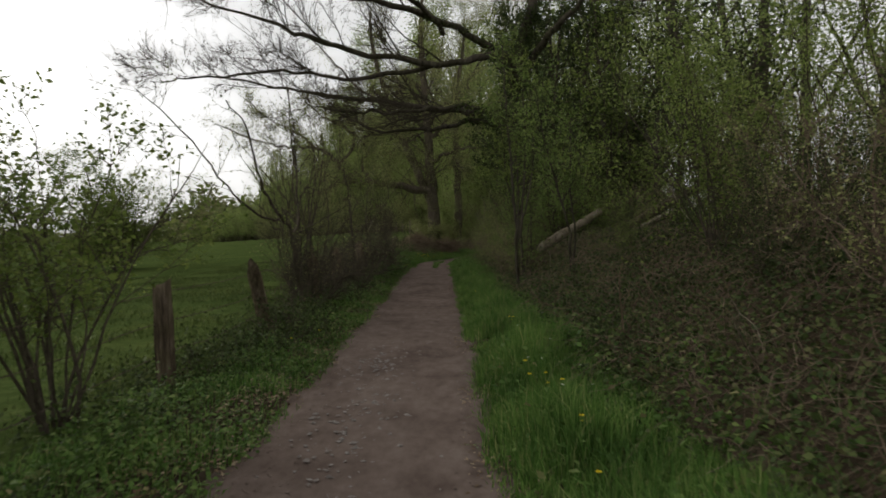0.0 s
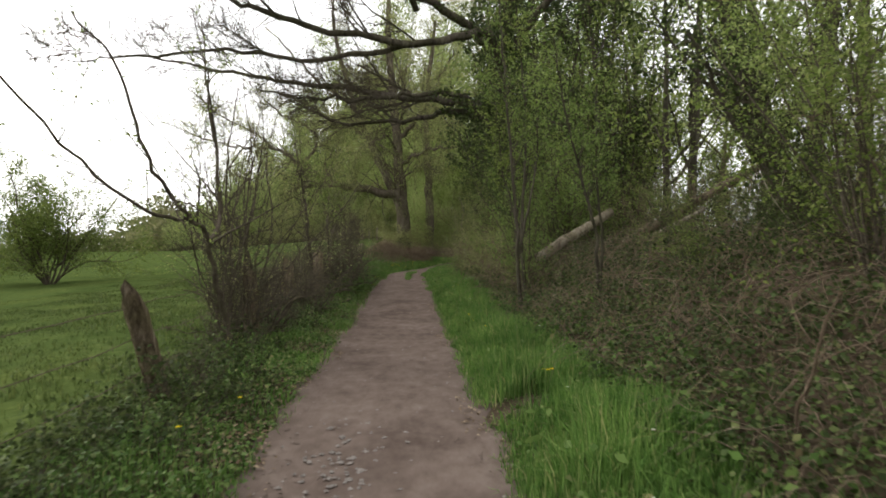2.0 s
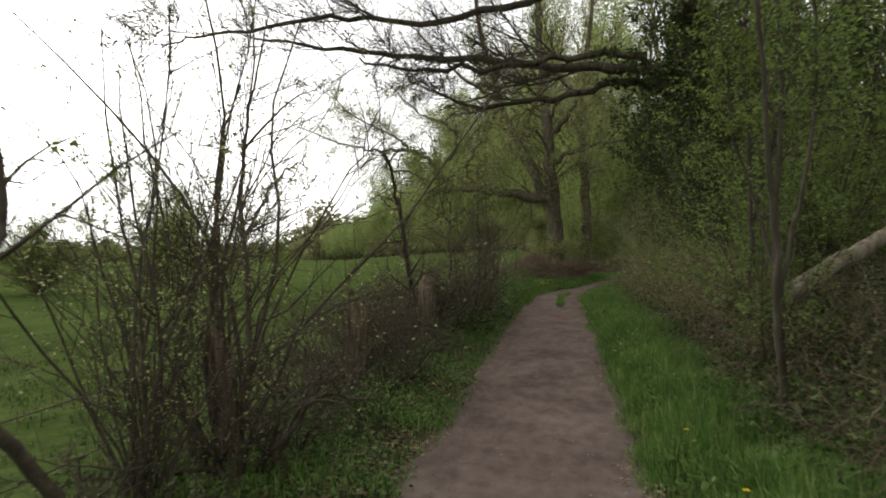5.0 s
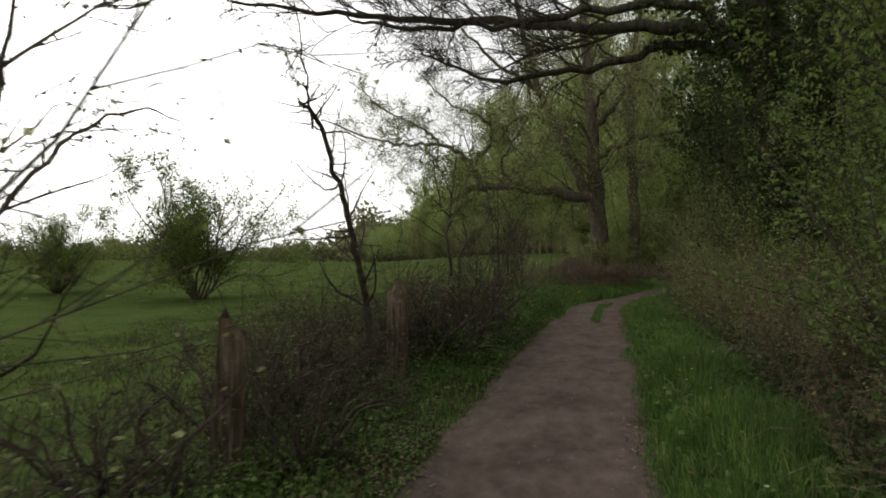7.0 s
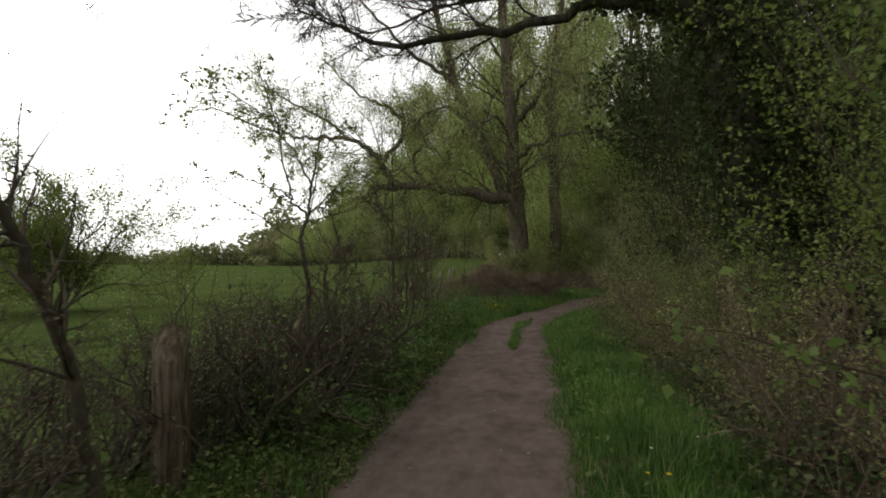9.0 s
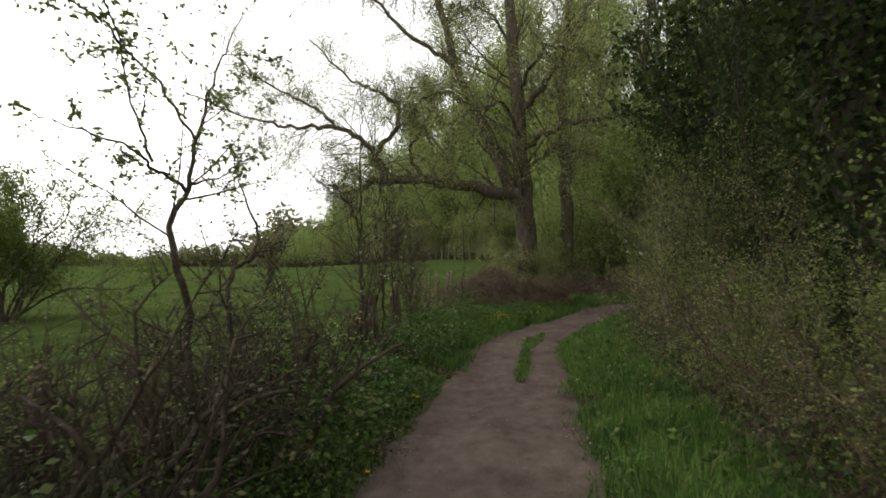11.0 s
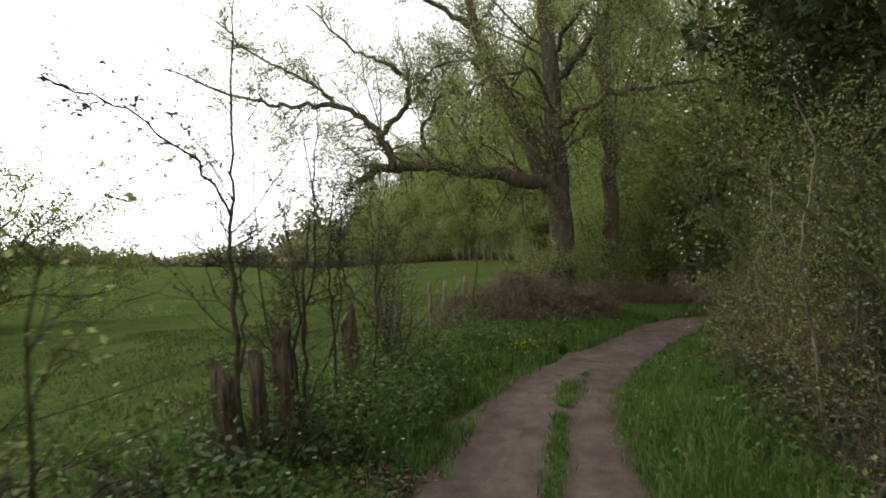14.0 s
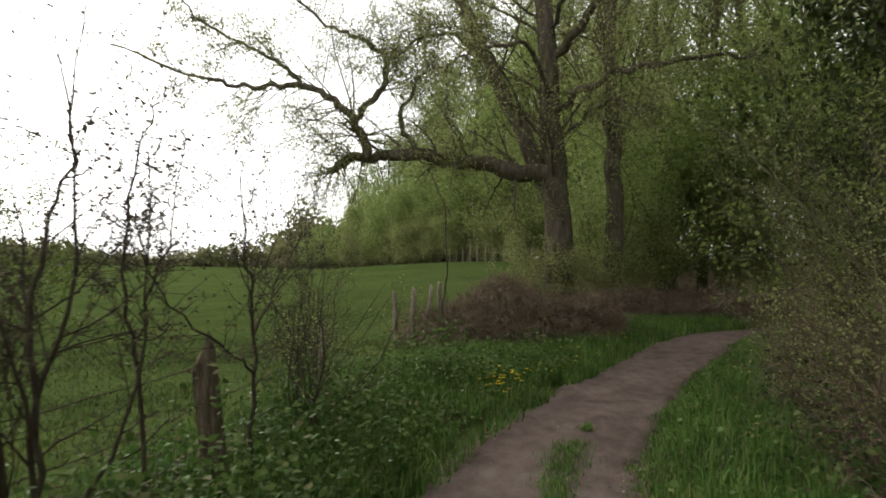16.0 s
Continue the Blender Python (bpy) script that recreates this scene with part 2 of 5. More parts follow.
def blades(rng, x, y, z, height, width=0.006, lean=0.35):
    """Bent grass blades, two faces each."""
    n = len(x)
    base = np.stack([x, y, z], 1)
    a = rng.uniform(0, 2 * math.pi, n)
    b = rng.uniform(0, 2 * math.pi, n)
    h = height * rng.uniform(0.55, 1.25, n)
    side = np.stack([np.cos(a), np.sin(a), np.zeros(n)], 1) * (width * rng.uniform(0.6, 1.4, n))[:, None]
    way = np.stack([np.cos(b), np.sin(b), np.zeros(n)], 1)
    ln = np.abs(rng.normal(0, lean, n))
    mid = base + way * (h * ln * 0.35)[:, None] + np.stack([0 * h, 0 * h, h * 0.6], 1)
    tip = base + way * (h * ln)[:, None] + np.stack([0 * h, 0 * h, h * (1 - 0.35 * np.minimum(ln, 1.5))], 1)
    v = np.stack([base - side, base + side, mid - side * 0.8, mid + side * 0.8, tip - side * 0.1, tip + side * 0.1], 1).reshape(-1, 3)
    k = np.arange(n)[:, None] * 6
    q = np.concatenate([k + [0, 1, 3, 2], k + [2, 3, 5, 4]])
    return v, q


def spline(points, per=6):
    """A smooth line through control points."""
    p = np.asarray(points, float)
    p = np.concatenate([[2 * p[0] - p[1]], p, [2 * p[-1] - p[-2]]])
    out = []
    for i in range(1, len(p) - 2):
        for t in np.arange(per) / per:
            out.append(0.5 * (2 * p[i] + (p[i + 1] - p[i - 1]) * t + (2 * p[i - 1] - 5 * p[i] + 4 * p[i + 1] - p[i + 2]) * t * t + (3 * p[i] - p[i - 1] - 3 * p[i + 1] + p[i + 2]) * t ** 3))
    out.append(p[-2])
    return np.array(out)


def shoot(rng, p, d, length, r, wiggle=0.15, rise=0.05, n=6, tip=0.25):
    """One wandering shoot: points and radii."""
    pts, d = [np.array(p, float)], np.array(d, float)
    d /= np.linalg.norm(d)
    for _ in range(n):
        d = d + rng.normal(0, wiggle, 3) + np.array((0, 0, rise))
        d /= np.linalg.norm(d)
        pts.append(pts[-1] + d * length / n)
    return np.array(pts), r * np.linspace(1, tip, n + 1)


def branch_out(rng, parents, count, length, thick=0.55, angle=0.9, wiggle=0.18, rise=0.05, n=5, start=0.25, min_r=0.0015):
    """Side shoots along each parent path; count: how many a parent; length: as a share of the parent's own."""
    out = []
    for pts, rad in parents:
        total = np.linalg.norm(np.diff(pts, axis=0), axis=1).sum()
        for _ in range(rng.poisson(count)):
            u = start + (1 - start) * rng.random()
            f = u * (len(pts) - 1)
            i = min(int(f), len(pts) - 2)
            p = pts[i] + (pts[i + 1] - pts[i]) * (f - i)
            ahead = unit(pts[i + 1] - pts[i])
            off = unit(np.cross(ahead, rng.normal(0, 1, 3)))
            d = ahead * math.cos(angle) + off * math.sin(angle) * rng.uniform(0.7, 1.2)
            out.append(shoot(rng, p, d, total * length * rng.uniform(0.5, 1.3) * (1.15 - 0.6 * u), max(min_r, rad[i] * thick), wiggle, rise, n))
    return out


def along(rng, paths, per_metre, start=0.2):
    """Points strewn along paths."""
    out = []
    for pts, _ in paths:
        total = np.linalg.norm(np.diff(pts, axis=0), axis=1).sum()
        k = rng.poisson(total * per_metre)
        f = (start + (1 - start) * rng.random(k)) * (len(pts) - 1)
        i = np.minimum(f.astype(int), len(pts) - 2)
        out.append(pts[i] + (pts[i + 1] - pts[i]) * (f - i)[:, None])
    return np.concatenate(out) if out else np.zeros((0, 3))


# ---- plan ----
CENTRE_Y = np.array([-60, 26, 28, 29.5, 31, 33, 35, 37, 39, 41, 43, 46, 60], float)
CENTRE_X = np.array([-0.45, -0.45, -0.5, -0.35, 0.0, 0.55, 1.35, 2.1, 3.2, 5.0, 8.0, 13.0, 40.0], float)


def centre(y):
    return np.interp(y, CENTRE_Y, CENTRE_X)


def half_width(y):
    return np.interp(y, [0, 20, 28, 33, 40], [0.9, 0.88, 0.75, 0.68, 0.6])


def step(a, b, x):
    t = np.clip((x - a) / (b - a), 0, 1)
    return t * t * (3 - 2 * t)


def rumple(x, y, s):
    return (np.sin(x * s + 1.3 * np.sin(y * s * 0.7)) + np.sin(y * s * 1.3 + 2.1 * np.sin(x * s * 0.6 + 1))) * 0.5


def level(y):
    return 0.013 * np.clip(y, -60, 120)


def gz(x, y):
    """Height of the ground."""
    x, y = np.asarray(x, float), np.asarray(y, float)
    u = x - centre(y)
    near = step(60, 30, np.hypot(x, y - 15))
    z = level(y) + 0.03 * rumple(x, y, 2.3) * near + 0.06 * rumple(x, y, 0.5)
    z = z - 0.05 * step(1.0, 0.75, np.abs(u)) + 0.1 * step(0.9, 1.7, -u)
    z = z - np.minimum(1.0, 0.06 * np.maximum(0, -2.9 - x))
    z = z + 1.45 * step(44, 76, y) * step(-45, -14, x)
    bank = np.interp(y, [-60, 8, 12, 16, 19, 24, 60], [1.15, 1.15, 1.2, 1.15, 0.8, 0.4, 0.3])
    z = z + 0.05 * step(0.9, 1.3, u) + bank * step(1.5, 4.3, u) * step(60, 25, x)
    return z


def structure(name, v, q, mats, label, category, index=None, smooth=True):
    return tagged(new(name, quads_mesh(name, v, q, mats, smooth, index)), label, category, kind="structure")


def sheet(xs, ys, height):
    gx, gy = np.meshgrid(xs, ys)
    v = np.stack([gx, gy, height(gx, gy)], -1).reshape(-1, 3)
    a = (np.arange(len(ys) - 1)[:, None] * len(xs) + np.arange(len(xs) - 1)[None]).ravel()
    return v, np.stack([a, a + 1, a + 1 + len(xs), a + len(xs)], 1)


far = np.geomspace(1, 250, 26)
xs = np.concatenate([-9 - (far[::-1] - 1) * 8, np.arange(-9, 9.01, 0.2), 9 + (far - 1) * 8])
ys = np.concatenate([-6 - (far[::-1] - 1) * 8, np.arange(-6, 47.01, 0.3), 47 + (far - 1) * 8])
gv, gq = sheet(np.unique(xs), np.unique(ys), gz)
mid = gv[gq].mean(1)
off_path = mid[:, 0] - centre(mid[:, 1])
wild = (mid[:, 0] > -2.5 + 0.25 * np.sin(mid[:, 1] * 1.7)) & (mid[:, 1] < 90) & (mid[:, 0] < 40) & ~((mid[:, 1] > 27) & (off_path < -0.8) & (mid[:, 1] + 0.9 * mid[:, 0] < 49))
structure("ground", gv, gq, [FIELD_TURF, LITTER], "grassy meadow ground and bare leaf-littered hedge bottom", "ground", wild.astype(int))

# the trodden earth path
py = np.arange(-7, 47, 0.14)
pu = np.array([-1.25, -1.0, -0.86, -0.72, -0.55, -0.35, -0.12, 0.12, 0.35, 0.55, 0.72, 0.86, 1.0, 1.25])
PY, PU = np.meshgrid(py, pu, indexing="ij")
PW = half_width(PY) / 0.88
PX = centre(PY) + PU * PW
ragged = 0.1 * rumple(PY * 0 + np.sign(PU) * 3, PY, 5.0) + 0.05 * rumple(np.sign(PU) * 7 + PY, PY, 1.9)
PZ = level(PY) + 0.02 - 0.16 * step(0.84, 1.2, np.abs(PU) + ragged) - 0.018 * np.exp(-((np.abs(PU) - 0.45) / 0.16) ** 2) + 0.008 * rumple(PX, PY, 9) + 0.006 * rumple(PX, PY, 23) + 0.06 * rumple(PX, PY, 0.5)
pv = np.stack([PX, PY, PZ], -1).reshape(-1, 3)
a = (np.arange(len(py) - 1)[:, None] * len(pu) + np.arange(len(pu) - 1)[None]).ravel()
structure("path", pv, np.stack([a, a + 1, a + 1 + len(pu), a + len(pu)], 1), [PATH_SOIL], "bare brown trodden earth footpath with stony patches", "path")


# ---- plants: makers ----
def shrub(name, seed, x, y, height, stems, spread, leaf, leaf_size, per_metre, label, category, group, bark=TWIG, r=0.018, lean=(0, 0), forks=(5, 5), low=0.15, turn=0.0, twig_len=0.45, wiggle=0.12, leaf_spread=0.03, twig_r=0.002, simple=False):
    """A many-stemmed shrub: stems, twigs and a crown of single leaves."""
    rng = np.random.default_rng(seed)
    ob = thing(name, x, y, float(gz(x, y)) - 0.05, label, category, group, turn=turn)
    main = []
    for k in range(stems):
        a = rng.uniform(0, 2 * math.pi)
        s = spread * math.sqrt(rng.random())
        d = (math.cos(a) * s + lean[0], math.sin(a) * s + lean[1], 1)
        foot = (math.cos(a) * 0.14 * rng.random() * spread * 2, math.sin(a) * 0.14 * rng.random() * spread * 2, 0)
        main.append(shoot(rng, foot, d, height * rng.uniform(0.65, 1.05), r * rng.uniform(0.7, 1.2), wiggle, 0.05, 9))
    second = branch_out(rng, main, forks[0], twig_len, 0.5, 0.8, 0.16, 0.06, 5, low, twig_r * 1.5)
    third = branch_out(rng, second, forks[1], 0.5, 0.55, 0.9, 0.2, 0.05, 2, 0.15, twig_r)
    for s in main:
        part("stem", tubes([s], 5), bark, ob, smooth=True)
    tagged(part("twigwork", join(tubes(second, 3), tubes(third, 3)), bark, ob), kind="stuff")
    if per_metre:
        tagged(part("crown", leaves(rng, along(rng, second + third, per_metre), leaf_size, 0.4, 0.6, leaf_spread, simple), leaf, ob), kind="stuff")
    return ob


def place(ob, spots, rng, lo=0.85, hi=1.2, tall=1.0):
    """Copies of a plant at other spots, each turned and scaled."""
    for x, y in spots:
        s = rng.uniform(lo, hi)
        c = copy_thing(ob, pose(x, y, float(gz(x, y)) - 0.06, 0, 0, rng.uniform(0, 360)))
        c.scale = (s, s, s * rng.uniform(0.9, 1.1) * tall)


def guided(points, r0, r1, rng, jitter=0.03, per=6):
    p = spline(points, per)
    p[1:-1] += rng.normal(0, jitter, (len(p) - 2, 3))
    return p, np.linspace(r0, r1, len(p))


def tree(name, seed, x, y, height, r, leaf, leaf_size, per_metre, label, category="tree", group="", first=0.25, limbs=16, limb_len=0.38, rise=0.06, bark=BARK, crown_spread=0.08, forks=(6, 5)):
    rng = np.random.default_rng(seed)
    ob = thing(name, x, y, float(gz(x, y)) - 0.1, label, category, group)
    trunk = [shoot(rng, (0, 0, 0), (rng.normal(0, 0.05), rng.normal(0, 0.05), 1), height, r, 0.04, 0.03, 14, 0.12)]
    big = branch_out(rng, trunk, limbs, limb_len, 0.5, 0.75, 0.12, rise, 8, first)
    mid_twigs = branch_out(rng, big, forks[0], 0.42, 0.45, 0.8, 0.16, 0.05, 5, 0.2, 0.008)
    fine = branch_out(rng, mid_twigs, forks[1], 0.5, 0.5, 0.9, 0.2, 0.03, 2, 0.2, 0.005)
    part("trunk", tubes(trunk, 10), bark, ob, smooth=True)
    for b in big:
        part("limb", tubes([b], 6), bark, ob, smooth=True)
    tagged(part("twigwork", join(tubes(mid_twigs, 3), tubes(fine, 3)), bark, ob), kind="stuff")
    if per_metre:
        part("crown", leaves(rng, along(rng, mid_twigs + fine, per_metre), leaf_size, 0.3, 0.75, crown_spread, True), leaf, ob)
    return ob


# ---- the ivy-clad oak whose limbs reach over the path ----
rng = np.random.default_rng(11)
oak = thing("ivy_clad_oak", 3.1, 24.0, float(gz(3.1, 24)) - 0.1, "old oak thick with dark ivy, bare limbs reaching over the path", "tree")
OAK = np.array((3.1, 24.0, float(gz(3.1, 24)) - 0.1))
trunk = guided([(0.3, -0.4, 0), (0.15, -0.35, 1.8), (-0.25, -0.2, 3.6), (-0.45, 0, 5.4), (-0.35, -0.05, 7.5), (0.3, 0, 10), (0.8, 0.2, 13)], 0.42, 0.12, rng, 0.02)
part("trunk", tubes([trunk], 12), BARK, oak, smooth=True)
oak_limbs = [guided(np.array(p) - OAK, r0, r1, rng, 0.05) for p, r0, r1 in (
    ([(2.7, 24, 5.9), (1.6, 24, 6.2), (0, 24, 6.35), (-2.6, 23.9, 6.6), (-5.3, 23.8, 7.0), (-8.3, 23.6, 7.5)], 0.17, 0.03),
    ([(2.75, 24.1, 5.5), (1.25, 24.2, 5.95), (-0.4, 24.5, 5.7), (-2.6, 25, 5.75), (-4.3, 25.2, 6.5)], 0.12, 0.02),
    ([(2.75, 23.9, 7.2), (2.1, 22.5, 8.0), (-0.1, 22, 7.5), (-3.6, 21.5, 7.95), (-5.7, 21, 8.6), (-8.4, 21, 9.4)], 0.17, 0.03),
    ([(2.8, 24, 7.8), (0.5, 22.5, 8.9), (-3, 21, 9.4), (-6.5, 20.5, 9.3), (-9.5, 20.3, 9.8)], 0.15, 0.03),
    ([(2.8, 23.9, 5.0), (1.1, 22.6, 6.15), (-1.2, 22, 5.9), (-3.4, 21.8, 5.8), (-4.6, 21.5, 6.1)], 0.1, 0.02),
    ([(0.2, 22.2, 7.55), (-3.0, 22.4, 7.1), (-5.5, 22.2, 7.3), (-8.4, 22, 7.0), (-10, 22, 6.9)], 0.09, 0.015),
    ([(3.3, 24, 8.2), (4.4, 22.5, 9.4), (5.5, 21, 10), (7, 19, 10.6)], 0.14, 0.03),
    ([(0.0, 22.6, 8.7), (-1.5, 20.5, 9.6), (-4, 18.8, 10.2), (-6.5, 18, 10.2)], 0.1, 0.02))]
limb_obs = [part("limb", tubes([lb], 8), BARK, oak, smooth=True) for lb in oak_limbs]
o2 = branch_out(rng, oak_limbs, 20, 0.33, 0.32, 0.7, 0.13, 0.06, 7, 0.3, 0.008)
o2 = [b for b in o2 if b[0][-1][2] > b[0][0][2] - 0.3]
o3 = branch_out(rng, o2, 14, 0.5, 0.5, 0.75, 0.17, 0.03, 4, 0.15, 0.01)
o4 = branch_out(rng, o3, 8, 0.55, 0.5, 0.8, 0.2, 0.03, 2, 0.15, 0.005)
for b in o2:
    near = min(range(len(oak_limbs)), key=lambda k: float(np.linalg.norm(oak_limbs[k][0] - b[0][0], axis=1).min()))
    part("branch", tubes([b], 5), BARK, limb_obs[near], smooth=True)
tagged(part("twigwork", join(tubes(o3, 4), tubes(o4, 3)), TWIG, oak, "fine dark leafless twigs"), kind="stuff")
part("bud_cover", leaves(rng, along(rng, o4, 5), 0.03, 0.2, 0.6, 0.01), BUD, oak)


def wrapped(rng, path, n, near, out, top=1.0):
    """Points round a trunk, as climbing ivy covers it."""
    pts, rad = path
    f = rng.random(n) * top * (len(pts) - 1)
    i = np.minimum(f.astype(int), len(pts) - 2)
    p = pts[i] + (pts[i + 1] - pts[i]) * (f - i)[:, None]
    a = rng.uniform(0, 2 * math.pi, n)
    puff = near + out * np.abs(rng.normal(0, 0.5, n)) * (1 + 0.5 * np.sin(p[:, 2] * 3 + a * 2))
    d = (rad[i] + puff)
    return p + np.stack([np.cos(a) * d, np.sin(a) * d, rng.normal(0, 0.1, n)], 1)


part("ivy", leaves(rng, np.concatenate([wrapped(rng, trunk, 15000, 0.04, 0.3, 0.8)] + [wrapped(rng, (lb[0][:9], lb[1][:9]), 700, 0.02, 0.2) for lb in oak_limbs[:5]]), 0.085, 0.3, 0.8), IVY, oak, "dark glossy ivy leaves")

# ---- the big willow beyond the bend ----
rng = np.random.default_rng(23)
WIL = np.array((-0.6, 43.5, float(gz(-0.6, 43.5)) - 0.1))
willow = thing("crack_willow", *WIL, "big old willow with a low level limb and yellow-green new leaves", "tree")
w_trunks = [guided(np.array(p) - WIL, r0, r1, rng, 0.03) for p, r0, r1 in (
    ([(-0.5, 43.5, 0.4), (-0.6, 43.5, 3), (-0.75, 43.5, 5), (-1.15, 43.5, 10), (-1.5, 43.6, 15), (-1.3, 43.8, 19)], 0.5, 0.1),
    ([(-0.8, 43.6, 4.0), (-1.8, 43.9, 6.2), (-2.9, 44, 8.5), (-3.7, 44, 10.4), (-4.8, 44, 14.5), (-5, 44, 17)], 0.3, 0.08),
    ([(1.0, 44.3, 0.4), (1.05, 44.3, 5), (0.9, 44.3, 10), (1.5, 44.3, 16)], 0.33, 0.1))]
w_limbs = [guided(np.array(p) - WIL, r0, r1, rng, 0.06) for p, r0, r1 in (
    ([(-0.7, 43.5, 4.7), (-2.2, 43.3, 4.85), (-3.6, 43.2, 5.2), (-5.2, 43, 5.35), (-6.9, 42.9, 5.25), (-7.7, 42.8, 4.85)], 0.3, 0.12),
    ([(-6.4, 42.9, 5.3), (-6.65, 42.9, 5.9), (-7.2, 42.8, 6.8), (-8.5, 42.7, 7.5), (-10.2, 42.6, 7.6), (-12.1, 42.5, 7.9), (-15, 42, 9)], 0.17, 0.03),
    ([(-6.9, 42.9, 6.5), (-6.2, 43, 7.3), (-6.0, 43.1, 8.4), (-7.0, 43.2, 9.2), (-8.3, 43.3, 9.9), (-10, 43.3, 11.5)], 0.12, 0.03),
    ([(-8.5, 42.7, 7.5), (-9.5, 42.6, 8.4), (-11.5, 42.5, 9.4), (-13.5, 42.2, 11)], 0.08, 0.02),
    ([(-5.0, 43.0, 5.4), (-5.4, 42.8, 6.6), (-4.6, 42.6, 8.0), (-4.8, 42.5, 9.6)], 0.1, 0.02),
    ([(-1.0, 43.5, 8), (0.4, 42.8, 9.6), (1.6, 42.3, 11.5), (2.5, 42, 13.5)], 0.16, 0.04),
    ([(-0.9, 43.5, 6.5), (0.6, 42.4, 7.3), (2.6, 41.5, 7.5), (4.4, 41, 7.2)], 0.13, 0.03),
    ([(-3.7, 44, 10.4), (-5.5, 43.5, 11.5), (-7.5, 43, 13.5), (-9, 43, 15)], 0.12, 0.03),
    ([(-0.8, 43.5, 7), (-1.5, 41.5, 8), (-2.6, 39.6, 7.4), (-3.2, 38.8, 6.6)], 0.08, 0.02),
    ([(-0.6, 43.5, 5.8), (0.6, 41.5, 6.4), (1.4, 39.8, 5.6)], 0.07, 0.02),
    ([(-2.9, 44, 8.5), (-4.0, 42, 8.7), (-5.2, 40.8, 7.6)], 0.08, 0.02),
    ([(-1.0, 43.5, 9.2), (0.3, 41.5, 10.2), (1.4, 40, 9.4), (2.2, 39.2, 8.2)], 0.08, 0.02),
    ([(-1.2, 43.5, 11), (-2.4, 41.8, 12), (-3.4, 40.6, 11.2)], 0.07, 0.02))]
wood_obs = [part("trunk", tubes([p], 12), WILLOW_BARK, willow, smooth=True) for p in w_trunks] + [part("limb", tubes([p], 8), WILLOW_BARK, willow, smooth=True) for p in w_limbs]
w2 = branch_out(rng, w_limbs + w_trunks, 22, 0.28, 0.2, 0.8, 0.13, 0.04, 7, 0.3, 0.012) + branch_out(rng, w_limbs[-5:], 9, 0.5, 0.3, 0.9, 0.13, -0.05, 7, 0.1, 0.01)
w2 += branch_out(rng, w_limbs[:2], 24, 0.26, 0.16, 1.2, 0.12, -0.12, 8, 0.05, 0.012)
w2 += branch_out(rng, w_limbs[1:4], 20, 0.22, 0.25, 0.8, 0.14, 0.03, 6, 0.15, 0.012)
w3 = branch_out(rng, w2, 7, 0.45, 0.5, 0.8, 0.17, 0.02, 5, 0.15, 0.008)
w4 = branch_out(rng, w3, 4, 0.5, 0.5, 0.8, 0.2, 0.0, 2, 0.15, 0.006)
for b in w2:
    near = min(range(len(wood_obs)), key=lambda k: float(np.linalg.norm((w_trunks + w_limbs)[k][0] - b[0][0], axis=1).min()))
    part("branch", tubes([b], 5), WILLOW_BARK, wood_obs[near], smooth=True)
tagged(part("twigwork", join(tubes(w3, 3), tubes(w4, 3)), OLIVE_TWIG, willow), kind="stuff")
part("crown", leaves(rng, along(rng, w3 + w4, 19), 0.066, 0.2, 0.6, 0.2, True), OLIVE, willow, "small yellow-green new leaves")

# ---- leafy scrub walling in the path on the bank side ----
rng = np.random.default_rng(5)
SCRUB = "leafy scrub along the bank"
scrub = [shrub("hedge_shrub", 31, 3.6, 20.4, 4.2, 9, 0.42, HAWTHORN, 0.06, 22, "tall leafy green hedge shrub on the bank", "shrub", SCRUB, forks=(7, 6), low=0.05, leaf_spread=0.07, twig_r=0.003),
         shrub("hedge_shrub", 32, 4.6, 22.0, 3.6, 9, 0.45, IVY, 0.06, 22, "ivy-tangled dark green hedge shrub", "shrub", SCRUB, forks=(7, 6), low=0.05, leaf_spread=0.07, twig_r=0.003),
         shrub("hedge_shrub", 33, 2.35, 27.0, 2.9, 10, 0.42, OLIVE, 0.03, 24, "dense thorny hedge shrub with olive new leaves", "shrub", SCRUB, forks=(8, 6), low=0.03, leaf_spread=0.05, bark=OLIVE_TWIG, twig_r=0.003),
         shrub("hedge_shrub", 34, 6.0, 9.0, 5.2, 6, 0.45, SPRING, 0.065, 24, "loose spring-green shrub on top of the bank", "shrub", SCRUB, forks=(6, 5), low=0.5, leaf_spread=0.09),
         shrub("hedge_shrub", 35, 1.95, 18.6, 1.5, 12, 0.75, OLIVE, 0.03, 15, "low brown thorny shrub with few leaves at the hedge front", "shrub", SCRUB, forks=(7, 5), low=0.05, leaf_spread=0.04, bark=DEAD_STEM, r=0.012, twig_r=0.003, wiggle=0.2),
         shrub("hazel_bush", 36, 2.1, 16.1, 2.9, 7, 0.38, HAZEL, 0.055, 26, "fresh green hazel bush standing out of the hedge", "shrub", SCRUB, forks=(6, 4), low=0.1, leaf_spread=0.04, twig_r=0.003)]
front = lambda y: np.interp(y, [0, 8, 13, 16, 18.5, 23, 25, 28, 31, 34, 37, 40, 43], [5.8, 5.6, 5.4, 5.0, 4.2, 3.9, 2.6, 2.6, 2.9, 3.7, 5.0, 6.8, 9.8])
